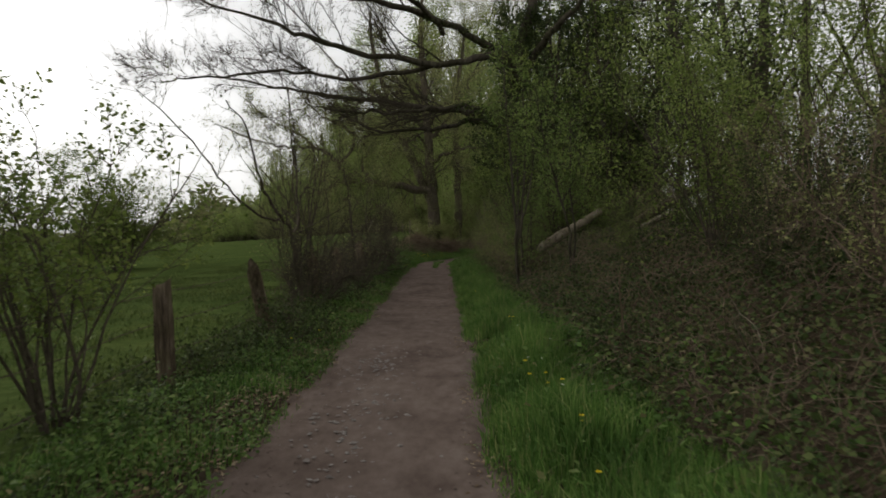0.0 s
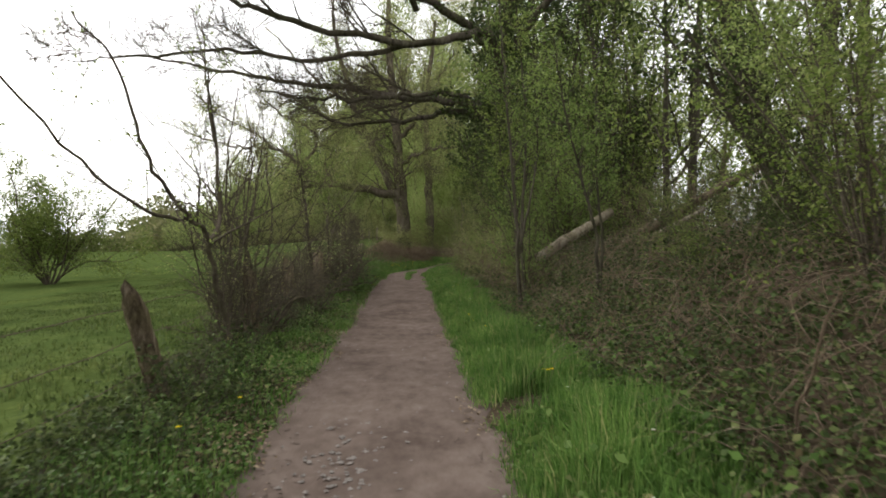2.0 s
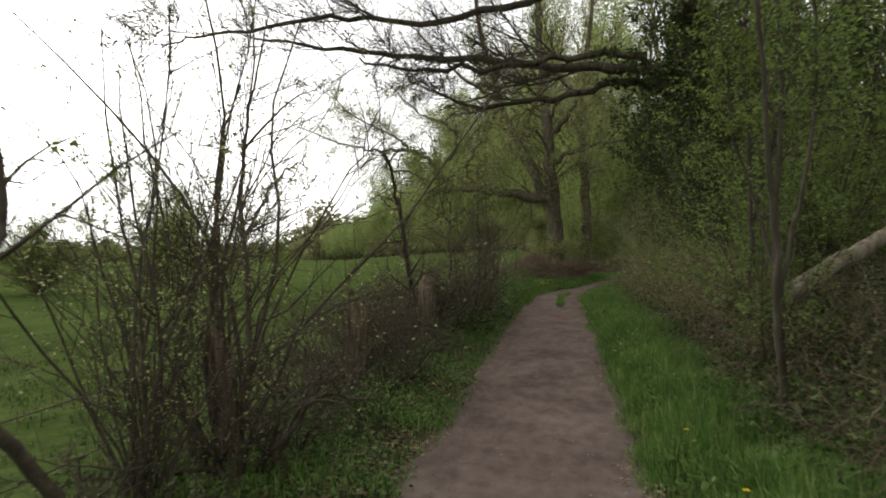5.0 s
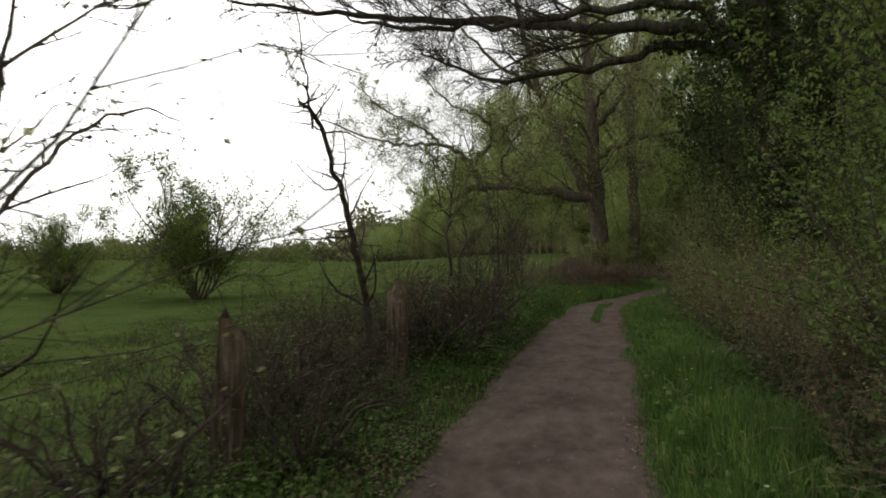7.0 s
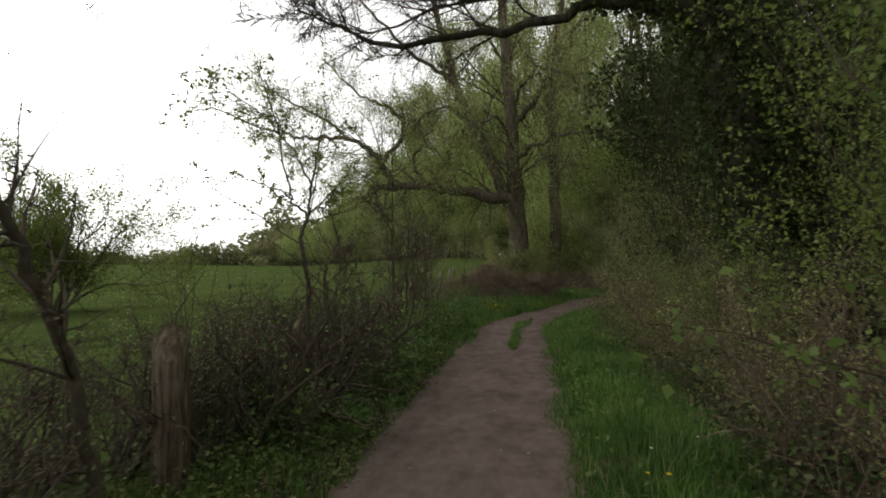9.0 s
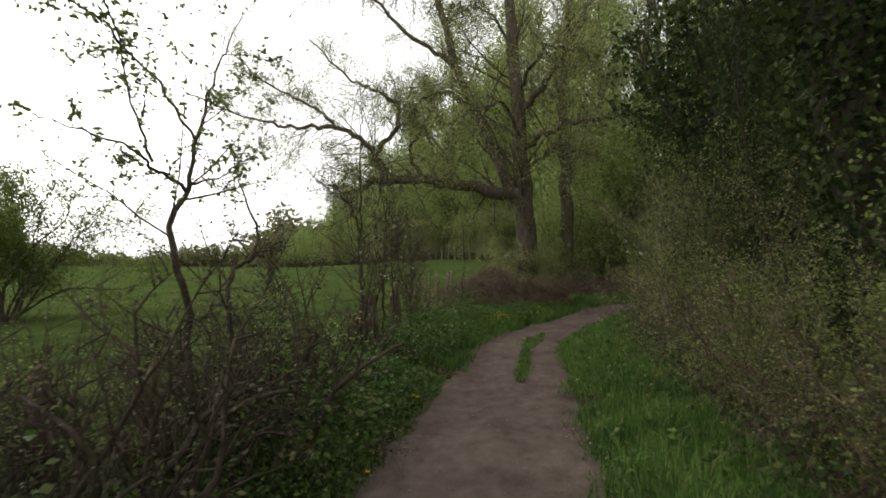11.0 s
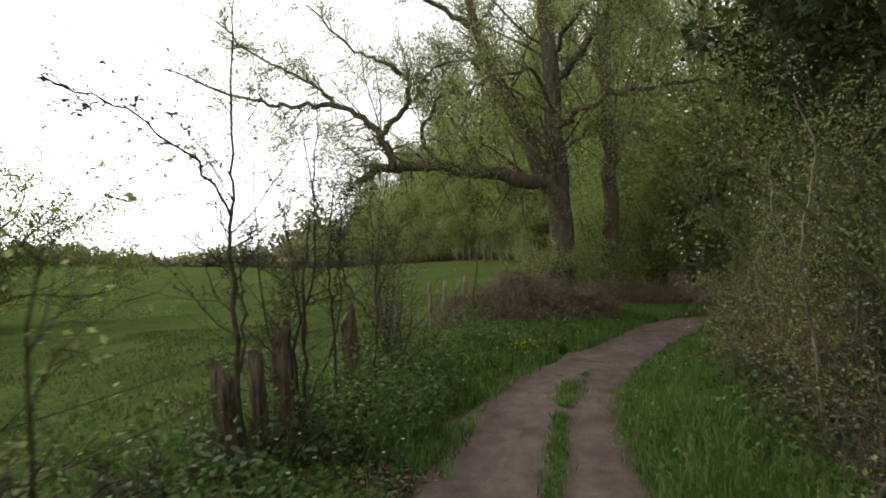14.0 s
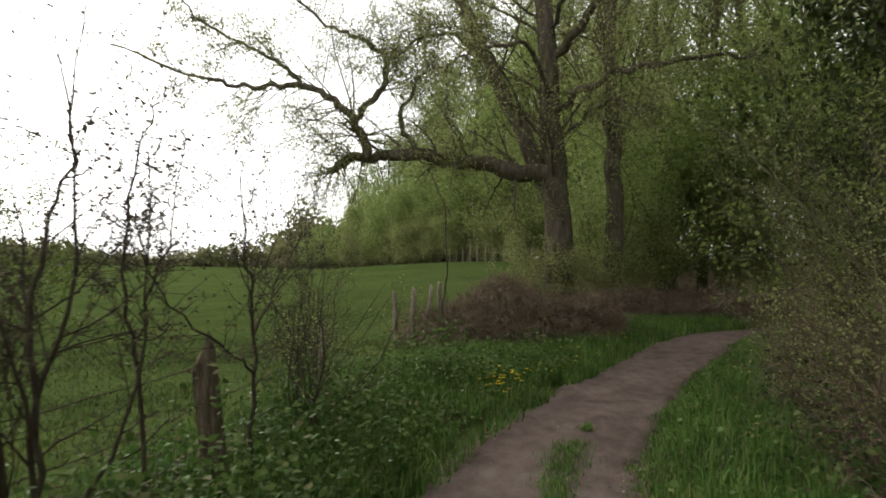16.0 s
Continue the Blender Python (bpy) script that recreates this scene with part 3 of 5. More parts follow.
for kind, first, last, gap, back, tall in ((1, 25.5, 42, 2.2, 0.7, 1.7), (2, 25, 42, 1.7, -0.1, 1.0), (0, 26.5, 42, 4.2, 0.8, 1.0), (4, 19.6, 36, 1.5, -0.55, 1.0), (3, 10.0, 14, 2.6, 0.3, 1.0)):
    yy = np.arange(first, last, gap) + rng.uniform(-0.4, 0.4, len(np.arange(first, last, gap)))
    foot_x = np.where((kind == 4) & (yy < 24), 2.45, front(yy))
    place(scrub[kind], [(float(u) + back + rng.uniform(-0.15, 0.3), float(v)) for u, v in zip(foot_x, yy)], rng, 0.85, 1.1, tall)
# the hedge face from the slim trunks to the oak
place(scrub[4], [(2.0, 17.4), (2.2, 19.6), (2.5, 20.6), (2.6, 21.6), (2.9, 18.2), (2.0, 15.2)], rng, 0.7, 0.95)
place(scrub[0], [(1.95, 20.7), (1.95, 22.9)], rng, 0.42, 0.48)
place(scrub[2], [(2.0, 21.8), (2.1, 23.6), (2.2, 17.2), (3.3, 19.4)], rng, 0.5, 0.6)
place(scrub[0], [(3.3, 17.9), (3.9, 18.6), (2.75, 18.2)], rng, 0.55, 0.7)
place(scrub[5], [(2.6, 17.0), (1.9, 15.2)], rng, 0.6, 0.75)
place(scrub[5], [(3.3, 18.0), (4.4, 19.4)], rng, 1.1, 1.3)
# brushwood closing the top of the bank
place(scrub[4], [(5.3, 17.8), (6.2, 16.9), (6.9, 15.8), (7.8, 17.4), (7.2, 18.8), (5.9, 19.4), (8.6, 15.9), (8.8, 18.6), (7.6, 14.2), (9.2, 13.4), (7.2, 12.4), (8.3, 11.4), (10.2, 16.8), (10.4, 14.6), (6.6, 20.8), (8.2, 21.2), (10.0, 20.0)], rng, 1.2, 1.7)
place(scrub[1], [(7.0, 17.2), (8.2, 16.4), (6.2, 18.2), (9.4, 15.2), (9.0, 17.6), (7.6, 19.8), (7.0, 13.6), (8.4, 12.6), (9.6, 18.8), (10.6, 15.6)], rng, 0.5, 0.8)
place(scrub[4], [(4.3, 5.2), (3.7, 6.8), (4.9, 8.4), (3.3, 4.4), (5.2, 6.6), (4.2, 8.6)], rng, 0.9, 1.3)
place(scrub[0], [(6.6, 23.0)], rng, 1.5, 1.7)
place(scrub[0], [(3.0, 10.2), (4.9, 12.4), (3.8, 8.9)], rng, 0.27, 0.36)
place(scrub[1], [(4.2, 10.8), (3.5, 12.0), (4.5, 9.6)], rng, 0.27, 0.36)
place(scrub[0], [(7.2, 24.8), (7.9, 27.8)], rng, 2.0, 2.2, 1.25)
place(scrub[3], [(9.0, 24.4)], rng, 1.7, 1.9)
place(scrub[1], [(6.4, 25.2)], rng, 1.5, 1.7)
place(scrub[1], [(4.9, 28.6), (5.1, 31.6), (5.9, 34.2), (4.7, 26.4)], rng, 1.5, 1.7, 1.3)
place(scrub[1], [(6.2, 27.5), (6.4, 30.5), (7.2, 33.5), (8.8, 36.5), (10.8, 39.5)], rng, 2.0, 2.3)
place(scrub[2], [(7.5, 25.5), (7.6, 29), (8.6, 32)], rng, 2.1, 2.4)
place(scrub[1], [(6.0, 24.5)], rng, 1.6, 1.8)
place(scrub[0], [(3.5, 8.0), (4.7, 6.2), (5.3, 10.2)], rng, 0.7, 0.85)
place(scrub[1], [(3.6, 5.3), (4.6, 7.6), (4.2, 3.6), (5.6, 11.8), (3.9, 9.3), (3.2, 6.4), (5.4, 5.0)], rng, 0.4, 0.55)
place(scrub[3], [(4.7, 9.4), (5.6, 12.8), (6.4, 11.6), (6.6, 9.6), (7.6, 12.2), (7.4, 15.4)], rng, 0.65, 0.9)

# slender trees standing in the scrub
t1 = tree("ivy_tree", 41, 6.0, 22.6, 10, 0.16, IVY, 0.11, 20, "slender leaning tree hung with ivy", group="trees in the scrub", first=0.15, limbs=18, limb_len=0.3, crown_spread=0.12)
place(t1, [(6.4, 26.0), (5.4, 28.6), (7.6, 31), (6.2, 34), (9, 36), (5.0, 25.4), (4.4, 27.2), (4.9, 30.6), (3.7, 29.0), (4.3, 33.0), (8.2, 17.6)], rng, 0.95, 1.25)
t2 = tree("bare_ash", 42, 7.5, 11.0, 10, 0.13, SPRING, 0.06, 7, "slender young tree just coming into leaf", group="trees in the scrub", first=0.2, limbs=14, limb_len=0.35)
place(t2, [(8.2, 14.5), (6.8, 5.5), (7.4, 20.2), (6.7, 20.0), (8, 26), (8.4, 1.5)], rng, 0.9, 1.2)

# the ivy-hung pair leaning out over the bank
rng = np.random.default_rng(43)
PAIR = np.array((6.0, 13.0, float(gz(6, 13)) - 0.1))
pair = thing("forked_ivy_tree", *PAIR, "forked leaning tree with ivy-covered stems on the bank", "tree", "trees in the scrub")
pair_stems = [guided(np.array(p) - PAIR, r0, r1, rng, 0.03) for p, r0, r1 in (
    ([(6.0, 13, 1.3), (5.75, 13, 2.4), (5.3, 13, 3.4), (4.9, 13, 4.7), (4.6, 13.2, 6.4), (4.5, 13.4, 8)], 0.2, 0.06),
    ([(6.05, 13, 1.3), (6.2, 13, 2.8), (6.45, 13, 4.6), (6.6, 13.1, 6.5), (7, 13.2, 8.5)], 0.19, 0.06),
    ([(5.6, 13, 2.7), (4.9, 12.7, 3.1), (4.3, 12.4, 3.9), (3.8, 12.2, 4.6)], 0.07, 0.02))]
for s in pair_stems:
    part("stem", tubes([s], 9), BARK, pair, smooth=True)
b2 = branch_out(rng, pair_stems, 12, 0.3, 0.35, 0.8, 0.16, 0.03, 6, 0.3, 0.008)
b3 = branch_out(rng, b2, 6, 0.5, 0.5, 0.8, 0.2, 0.03, 3, 0.15, 0.004)
for b in b2:
    part("branch", tubes([b], 5), BARK, pair, smooth=True)
tagged(part("twigwork", tubes(b3, 3), TWIG, pair), kind="stuff")
part("ivy", leaves(rng, np.concatenate([wrapped(rng, s, 3200, 0.03, 0.35) for s in pair_stems[:2]] + [along(rng, b2 + b3, 9)]), 0.08, 0.3, 0.8, 0.04), IVY, pair, "dark glossy ivy leaves")

# woodland beyond the bend
EDGE = [(-30 + 2.4 * k, 105 - 3.3 * k) for k in range(14)]
OUTER = [(-44 + 2.6 * k, 124 - 3.4 * k) for k in range(6)]
bg1 = tree("woodland_tree", 51, 3.5, 50, 15, 0.26, SPRING, 0.14, 40, "tall woodland tree in fresh yellow-green leaf", group="woodland beyond the bend", first=0.05, limbs=26, limb_len=0.34, crown_spread=0.4, bark=OLIVE_TWIG, forks=(4, 4))
place(bg1, [(7.5, 46.5), (12, 52), (9.5, 41), (14, 44), (17, 38), (9.8, 50.5), (6.2, 54), (11.5, 46)], rng, 0.8, 1.1)
for k, (x, y) in enumerate(EDGE):
    place(bg1, [(x - 1 + 2 * math.sin(k * 2.3), y + 7 + 2 * math.sin(k * 1.7))], rng, 0.7 + 0.05 * k, 0.85 + 0.055 * k)
    place(bg1, [(x + 1.2, y + 3.5)], rng, 0.55 + 0.03 * k, 0.7 + 0.04 * k)
place(bg1, [(2, 66), (5, 62), (-2, 72), (-9, 92), (9, 60), (-16, 98)], rng, 0.95, 1.15)
bg2 = tree("woodland_tree", 52, 1.5, 53, 19, 0.2, OLIVE, 0.1, 9, "tall thin tree, almost bare of leaves", group="woodland beyond the bend", first=0.3, limbs=28, limb_len=0.28, crown_spread=0.2, rise=0.12, bark=OLIVE_TWIG)
place(bg2, [(4.5, 49), (7, 55), (10, 47), (0.5, 57), (3, 56), (6, 51), (8.5, 58), (-1.5, 68), (-4.5, 75), (-8, 82), (-12, 88), (-17, 94), (2.5, 70)], rng, 0.85, 1.15)
bg3 = shrub("woodland_shrub", 53, 1.5, 46, 4.4, 11, 0.7, OLIVE, 0.1, 26, "rounded olive-green shrub at the wood's edge", "shrub", "scrub at the wood's edge", forks=(7, 5), low=0.03, leaf_spread=0.18, bark=OLIVE_TWIG, simple=True)
place(bg3, [(5.6, 46), (7.5, 43.6), (9.5, 42)], rng, 0.7, 1.0)
place(bg3, [(x + 1.1 + 0.7 * math.sin(k * 5), y - 0.8) for k, (x, y) in enumerate(EDGE)], rng, 0.8, 1.3)
place(bg3, [(-1.2, 42.6), (0.5, 42.4), (0.2, 44.0)], rng, 0.45, 0.6)
bg4 = shrub("woodland_shrub", 54, 1.5, 49.5, 7.5, 9, 0.5, SPRING, 0.12, 24, "tall spring-green understorey shrub", "shrub", "scrub at the wood's edge", forks=(8, 5), low=0.1, leaf_spread=0.22, bark=OLIVE_TWIG, r=0.04, simple=True)
place(bg4, [(5, 46.5), (8.5, 44.5), (3, 48.5), (7, 48.5), (11, 43.5), (3.5, 52)], rng, 0.9, 1.3)
place(bg4, [(x, y + 2) for x, y in EDGE], rng, 0.9, 1.3)
place(bg4, OUTER, rng, 0.7, 1.0)
place(bg4, [(x + 1.3, y + 4) for x, y in EDGE], rng, 1.1, 1.5)
place(bg4, [(0.9, 45.2), (2.8, 46.4)], rng, 0.6, 0.75)

# ---- the meadow's thorn bushes and the far woods ----
fb = shrub("field_hawthorn", 61, -18.8, 37, 6.5, 16, 0.9, HAWTHORN, 0.1, 48, "rounded hawthorn bush in leaf standing in the meadow", "bush", "hawthorns in the meadow", r=0.06, forks=(9, 7), low=0.12, leaf_spread=0.16, wiggle=0.2, twig_len=0.55)
place(fb, [(-30, 40)], rng, 0.75, 0.8)


def woodland(name, seed, spots, label, size=0.7, density=260):
    """A far belt of trees, as clumps of leaves with uneven tops."""
    r = np.random.default_rng(seed)
    pts = []
    for x, y, w, h in spots:
        n = int(density * w * h / 20)
        c = r.normal(0, 1, (n, 3))
        c = unit(c) * (r.random((n, 1)) ** 0.4)
        lump = 1 + 0.25 * np.sin(c[:, :1] * 7 + x) * np.cos(c[:, 1:2] * 6 + y)
        pts.append(np.array((x, y, float(gz(x, y)) + h * 0.45)) + c * lump * (w * 0.6, w * 0.6, h * 0.58))
    ob = part(name, leaves(r, np.concatenate(pts), size, 0.2, 0.9, 0.0, True), HAZED_FAR_LEAF)
    return tagged(ob, label, "woodland", kind="stuff")


r = np.random.default_rng(7)
belt = [(-175 + k * 2.0 + r.normal(0, 1), 92 + k * 0.77 + r.normal(0, 2), r.uniform(5, 8), r.uniform(2.2, 4.0) + 1.2 * math.sin(k * 0.35)) for k in range(82)]
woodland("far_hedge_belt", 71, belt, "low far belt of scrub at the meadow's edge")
hill = [(-60 + k * 2.3 + r.normal(0, 1), 150 - k * 1.6 + r.normal(0, 4), r.uniform(6, 9), r.uniform(7, 13)) for k in range(24)]
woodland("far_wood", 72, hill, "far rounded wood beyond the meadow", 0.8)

# ---- the meadow side: fence, thorns and saplings ----


def fence_post(seed, x, y, top, width, lean, wood=OLD_WOOD, label="weathered split oak fence post with a torn top", ragged=0.12):
    """A split oak post: uneven sides, a torn slanting top and a deep split."""
    r = np.random.default_rng(seed)
    z0 = float(gz(x, y)) - 0.25
    h = top - z0
    n, rows = 10, 14
    v = []
    ragged = ragged * width / 0.2
    shape = 1 + r.normal(0, 0.22, n)
    shape[3] *= 0.45
    shape[int(r.integers(6, 10))] *= 0.6
    for k in range(rows):
        t = k / (rows - 1)
        for i in range(n):
            a = 2 * math.pi * i / n
            rad = width * 0.5 * shape[i] * (1.08 - 0.18 * t) * (1 + r.normal(0, 0.035))
            zz = t * h + (t ** 6) * ragged * math.cos(a + seed) + (t ** 8) * r.normal(0, 0.035)
            v.append((math.cos(a) * rad * 1.15 + lean[0] * zz, math.sin(a) * rad * 0.85 + lean[1] * zz, zz))
    q = [(k * n + i, k * n + (i + 1) % n, (k + 1) * n + (i + 1) % n, (k + 1) * n + i) for k in range(rows - 1) for i in range(n)]
    c = np.mean(v[-n:], axis=0) + (0, 0, 0.05)
    cap = len(v)
    v = v + [tuple(c)]
    q += [((rows - 1) * n + i, (rows - 1) * n + i + 1, (rows - 1) * n + (i + 2) % n, cap) for i in range(0, n, 2)]
    ob = part("fence_post", (v, q), wood)
    ob.matrix_basis = pose(x, y, z0)
    return tagged(ob, label, "fence post", "old fence posts along the meadow")


POSTS = [(-2.55, 1.9, 1.05, 0.15, (0.0, 0.02)), (-2.5, 5.85, 1.08, 0.15, (-0.03, -0.03)), (-2.38, 8.85, 1.14, 0.14, (-0.08, -0.45)), (-2.4, 11.9, 1.22, 0.19, (-0.03, -0.05)),
         (-2.5, 14.8, 1.25, 0.16, (0.05, 0.0)), (-2.35, 18.0, 1.33, 0.19, (0.0, -0.03)), (-2.6, 19.95, 1.3, 0.12, (-0.05, -0.1)), (-2.35, 20.65, 1.16, 0.19, (-0.1, -0.2)),
         (-2.45, 20.4, 0.85, 0.11, (-0.1, -0.1)), (-2.45, 23.1, 0.92, 0.11, (-0.1, -0.4)), (-2.5, 25.4, 1.14, 0.18, (-0.08, -0.08)), (-2.5, 25.85, 1.25, 0.11, (-0.05, -0.1)),
         (-2.48, 26.25, 1.38, 0.13, (-0.06, -0.08)), (-2.52, 28.0, 1.4, 0.12, (-0.06, -0.12)), (-2.7, 30.2, 1.3, 0.07, (0.0, 0.0)), (-3.35, 35.4, 1.45, 0.09, (-0.06, 0.0)),
         (-3.15, 35.5, 1.5, 0.08, (0.08, 0.0)), (-2.95, 35.8, 1.55, 0.08, (0.12, 0.0)), (-2.7, 36.0, 1.6, 0.08, (0.0, 0.05))]
for k, (x, y, top, w, ln) in enumerate(POSTS):
    if w < 0.1:
        fence_post(100 + k, x, y, top, w, ln, PALE_WOOD, "thin pale stake by the bramble mound")
    else:
        fence_post(100 + k, x, y, top, w, ln)
# slim stakes far along the wood's edge
for k in range(11):
    x, y = -10.5 + 0.78 * k, 77.5 - 1.25 * k
    fence_post(140 + k, x, y, float(gz(x, y)) + 1.15 + 0.15 * math.sin(k * 5), 0.13, (0.05 * math.sin(k * 3), 0.0), PALE_WOOD, "pale slim fence stake along the wood's edge")

# barbed wire from post to post
rng = np.random.default_rng(77)
LINE = [p for p in POSTS[:15] if p[0] < -2.34 and p[2] > 1.03]
for h in (0.28, 0.58, 0.86):
    pts = []
    for (x0, y0, *_), (x1, y1, *_) in zip(LINE, LINE[1:]):
        for t in np.arange(6) / 6:
            y = y0 + (y1 - y0) * t
            pts.append((x0 + (x1 - x0) * t - 0.1, y, level(y) + 0.12 + h - 0.14 * t * (1 - t) + rng.normal(0, 0.008)))
    strand = (np.array(pts), np.full(len(pts), 0.0035))
    barbs = []
    for i in range(len(pts) - 1):
        for u in (0.2, 0.45, 0.7, 0.95):
            p = np.array(pts[i]) * (1 - u) + np.array(pts[i + 1]) * u
            d = rng.normal(0, 0.018, 3)
            barbs.append((np.array([p - d, p + d]), np.array([0.002, 0.002])))
    tagged(part("barbed_wire", join(tubes([strand], 4), tubes(barbs, 3)), WIRE), "rusty sagging strand of barbed wire", "fence wire", "wire strands of the fence")


def trained(name, seed, base, lines, label, category, group, bark=TWIG, twigs=(8, 6), length=(0.35, 0.5), leaf=BUD, leaf_size=0.03, per_metre=14, angle=0.9, low=0.2):
    """A small tree grown along given leading stems."""
    r = np.random.default_rng(seed)
    z0 = float(gz(*base)) - 0.08
    o = np.array((*base, z0))
    ob = thing(name, *o, label, category, group)
    slim = 0.75 if name == "budding_sapling" else 1.0
    main = [guided(np.array(p) - o, r0 * slim, r1, r, 0.012, 5) for p, r0, r1 in lines]
    for m in main:
        part("stem", tubes([m], 7), bark, ob, smooth=True)
    b2 = branch_out(r, main, twigs[0], length[0], 0.45, angle, 0.16, 0.05, 5, low, 0.0036)
    b3 = branch_out(r, b2, twigs[1] * 1.35, length[1], 0.5, angle, 0.2, 0.04, 3, 0.1, 0.0026)
    tagged(part("twigwork", join(tubes(b2, 4), tubes(b3, 3)), bark, ob), kind="stuff")
    tagged(part("leafage", leaves(r, along(r, b2 + b3, per_metre), leaf_size, 0.3, 0.6, 0.012), leaf, ob), kind="stuff")
    return ob


SNAG = ([(-2.4, 17.4, 0.2), (-2.4, 17.2, 1.0), (-2.4, 16.95, 1.6), (-2.4, 16.65, 2.1), (-2.4, 16.38, 2.45), (-2.4, 16.02, 2.88), (-2.42, 15.65, 3.02)], 0.042, 0.016)
BARE = "thorns and saplings along the fence"
trained("leaning_hawthorn", 201, (-2.3, 10.45), [
    ([(-2.3, 10.45, 0.1), (-2.3, 10.4, 0.65), (-2.32, 10.0, 1.25), (-2.3, 9.65, 1.68), (-2.4, 9.0, 1.98), (-2.45, 8.55, 2.35), (-2.5, 8.2, 2.9), (-2.6, 7.7, 3.2)], 0.038, 0.007),
    ([(-2.3, 9.75, 1.6), (-2.28, 10.05, 1.85), (-2.3, 10.0, 2.6), (-2.35, 9.9, 3.3), (-2.4, 9.9, 3.9)], 0.028, 0.006),
    ([(-2.35, 9.4, 1.8), (-2.5, 8.8, 1.85), (-2.7, 8.0, 2.2), (-2.9, 7.1, 2.75), (-3.0, 6.3, 3.0)], 0.02, 0.005),
    ([(-2.3, 10.0, 2.6), (-2.2, 9.5, 3.1), (-2.2, 9.0, 3.7)], 0.012, 0.004)],
    "leaning young hawthorn, nearly bare, forked over the fence", "small tree", BARE, twigs=(12, 5), length=(0.3, 0.5), leaf=HAWTHORN, leaf_size=0.035, per_metre=10)
trained("bare_thorn", 208, (-3.1, 13.5), [
    ([(-3.1, 13.5, 0.1), (-3.1, 13.55, 1.2), (-3.2, 13.6, 2.2), (-3.2, 13.8, 3.2), (-3.1, 14.0, 4.2)], 0.035, 0.006),
    ([(-3.15, 13.55, 1.9), (-3.1, 14.0, 2.4), (-3.1, 14.6, 2.75), (-3.2, 15.3, 2.8)], 0.018, 0.004),
    ([(-3.2, 13.7, 2.8), (-3.0, 14.3, 3.4), (-2.9, 15.0, 3.7)], 0.014, 0.004)],
    "bare thorn tree with drooping twigs behind the fence", "small tree", BARE, twigs=(12, 5), length=(0.3, 0.5), leaf_size=0.03, per_metre=8)
trained("dead_snag", 202, (-2.4, 17.35), [
    SNAG,
    ([(-2.42, 15.9, 2.85), (-2.45, 15.8, 3.4), (-2.5, 15.6, 4.1)], 0.012, 0.003)],
    "bare leaning dead thorn snag in the hedge", "small tree", BARE, twigs=(26, 4), length=(0.24, 0.4), leaf=BUD, per_metre=3, angle=1.2)
trained("leafy_thorn", 203, (-2.5, 21.3), [
    ([(-2.5, 21.1, 0.2), (-2.5, 21.03, 1.36), (-2.5, 20.8, 2.1), (-2.5, 20.98, 2.42), (-2.5, 21.1, 2.8), (-2.5, 21.37, 3.34), (-2.5, 21.75, 3.9)], 0.032, 0.005),
    ([(-2.5, 20.95, 2.4), (-2.55, 20.7, 2.5), (-2.6, 20.4, 2.62), (-2.7, 19.95, 2.68)], 0.016, 0.004),
    ([(-2.55, 20.65, 2.55), (-2.6, 20.5, 2.9), (-2.65, 20.35, 3.35), (-2.75, 20.1, 3.9)], 0.012, 0.003),
    ([(-2.5, 21.1, 2.75), (-2.6, 20.75, 3.1), (-2.75, 20.3, 3.4), (-2.9, 19.8, 3.5), (-3.1, 19.4, 3.4)], 0.012, 0.003),
    ([(-2.5, 21.0, 2.45), (-2.35, 21.25, 2.55), (-2.3, 21.6, 2.75)], 0.01, 0.003)],
    "slim hawthorn with clusters of new leaves", "small tree", BARE, twigs=(15, 5), length=(0.33, 0.5), leaf=HAWTHORN, leaf_size=0.042, per_metre=26)
trained("bare_thorn", 216, (-2.5, 21.85), [
    ([(-2.5, 21.85, 0.2), (-2.5, 21.75, 0.9), (-2.5, 21.6, 1.7), (-2.5, 21.95, 1.93), (-2.5, 22.1, 2.17), (-2.5, 21.85, 2.45), (-2.5, 21.65, 2.7)], 0.026, 0.005),
    ([(-2.5, 21.95, 1.9), (-2.5, 22.3, 2.05), (-2.55, 22.7, 2.1)], 0.012, 0.003),
    ([(-2.5, 21.7, 1.3), (-2.45, 22.1, 1.6), (-2.4, 22.5, 2.1)], 0.014, 0.003)],
    "crooked bare thorn with fine budding twigs", "small tree", BARE, twigs=(15, 7), length=(0.33, 0.5), leaf_size=0.03, per_metre=14)
trained("budding_sapling", 204, (-2.45, 25.2), [
    ([(-2.45, 25.45, 0.3), (-2.45, 25.25, 1.29), (-2.45, 25.18, 1.88), (-2.45, 25.15, 2.27), (-2.45, 25.14, 2.7), (-2.45, 25.14, 3.5), (-2.45, 25.15, 4.0)], 0.028, 0.005),
    ([(-2.45, 25.16, 2.27), (-2.45, 24.75, 2.58), (-2.45, 24.1, 2.75), (-2.5, 23.6, 2.8)], 0.015, 0.004),
    ([(-2.45, 25.3, 1.2), (-2.45, 25.36, 1.7), (-2.45, 25.34, 2.05), (-2.45, 25.5, 2.3)], 0.014, 0.004)],
    "slim sapling with swelling purple-brown buds", "sapling", BARE, twigs=(24, 6), length=(0.25, 0.5), leaf_size=0.024, per_metre=20)
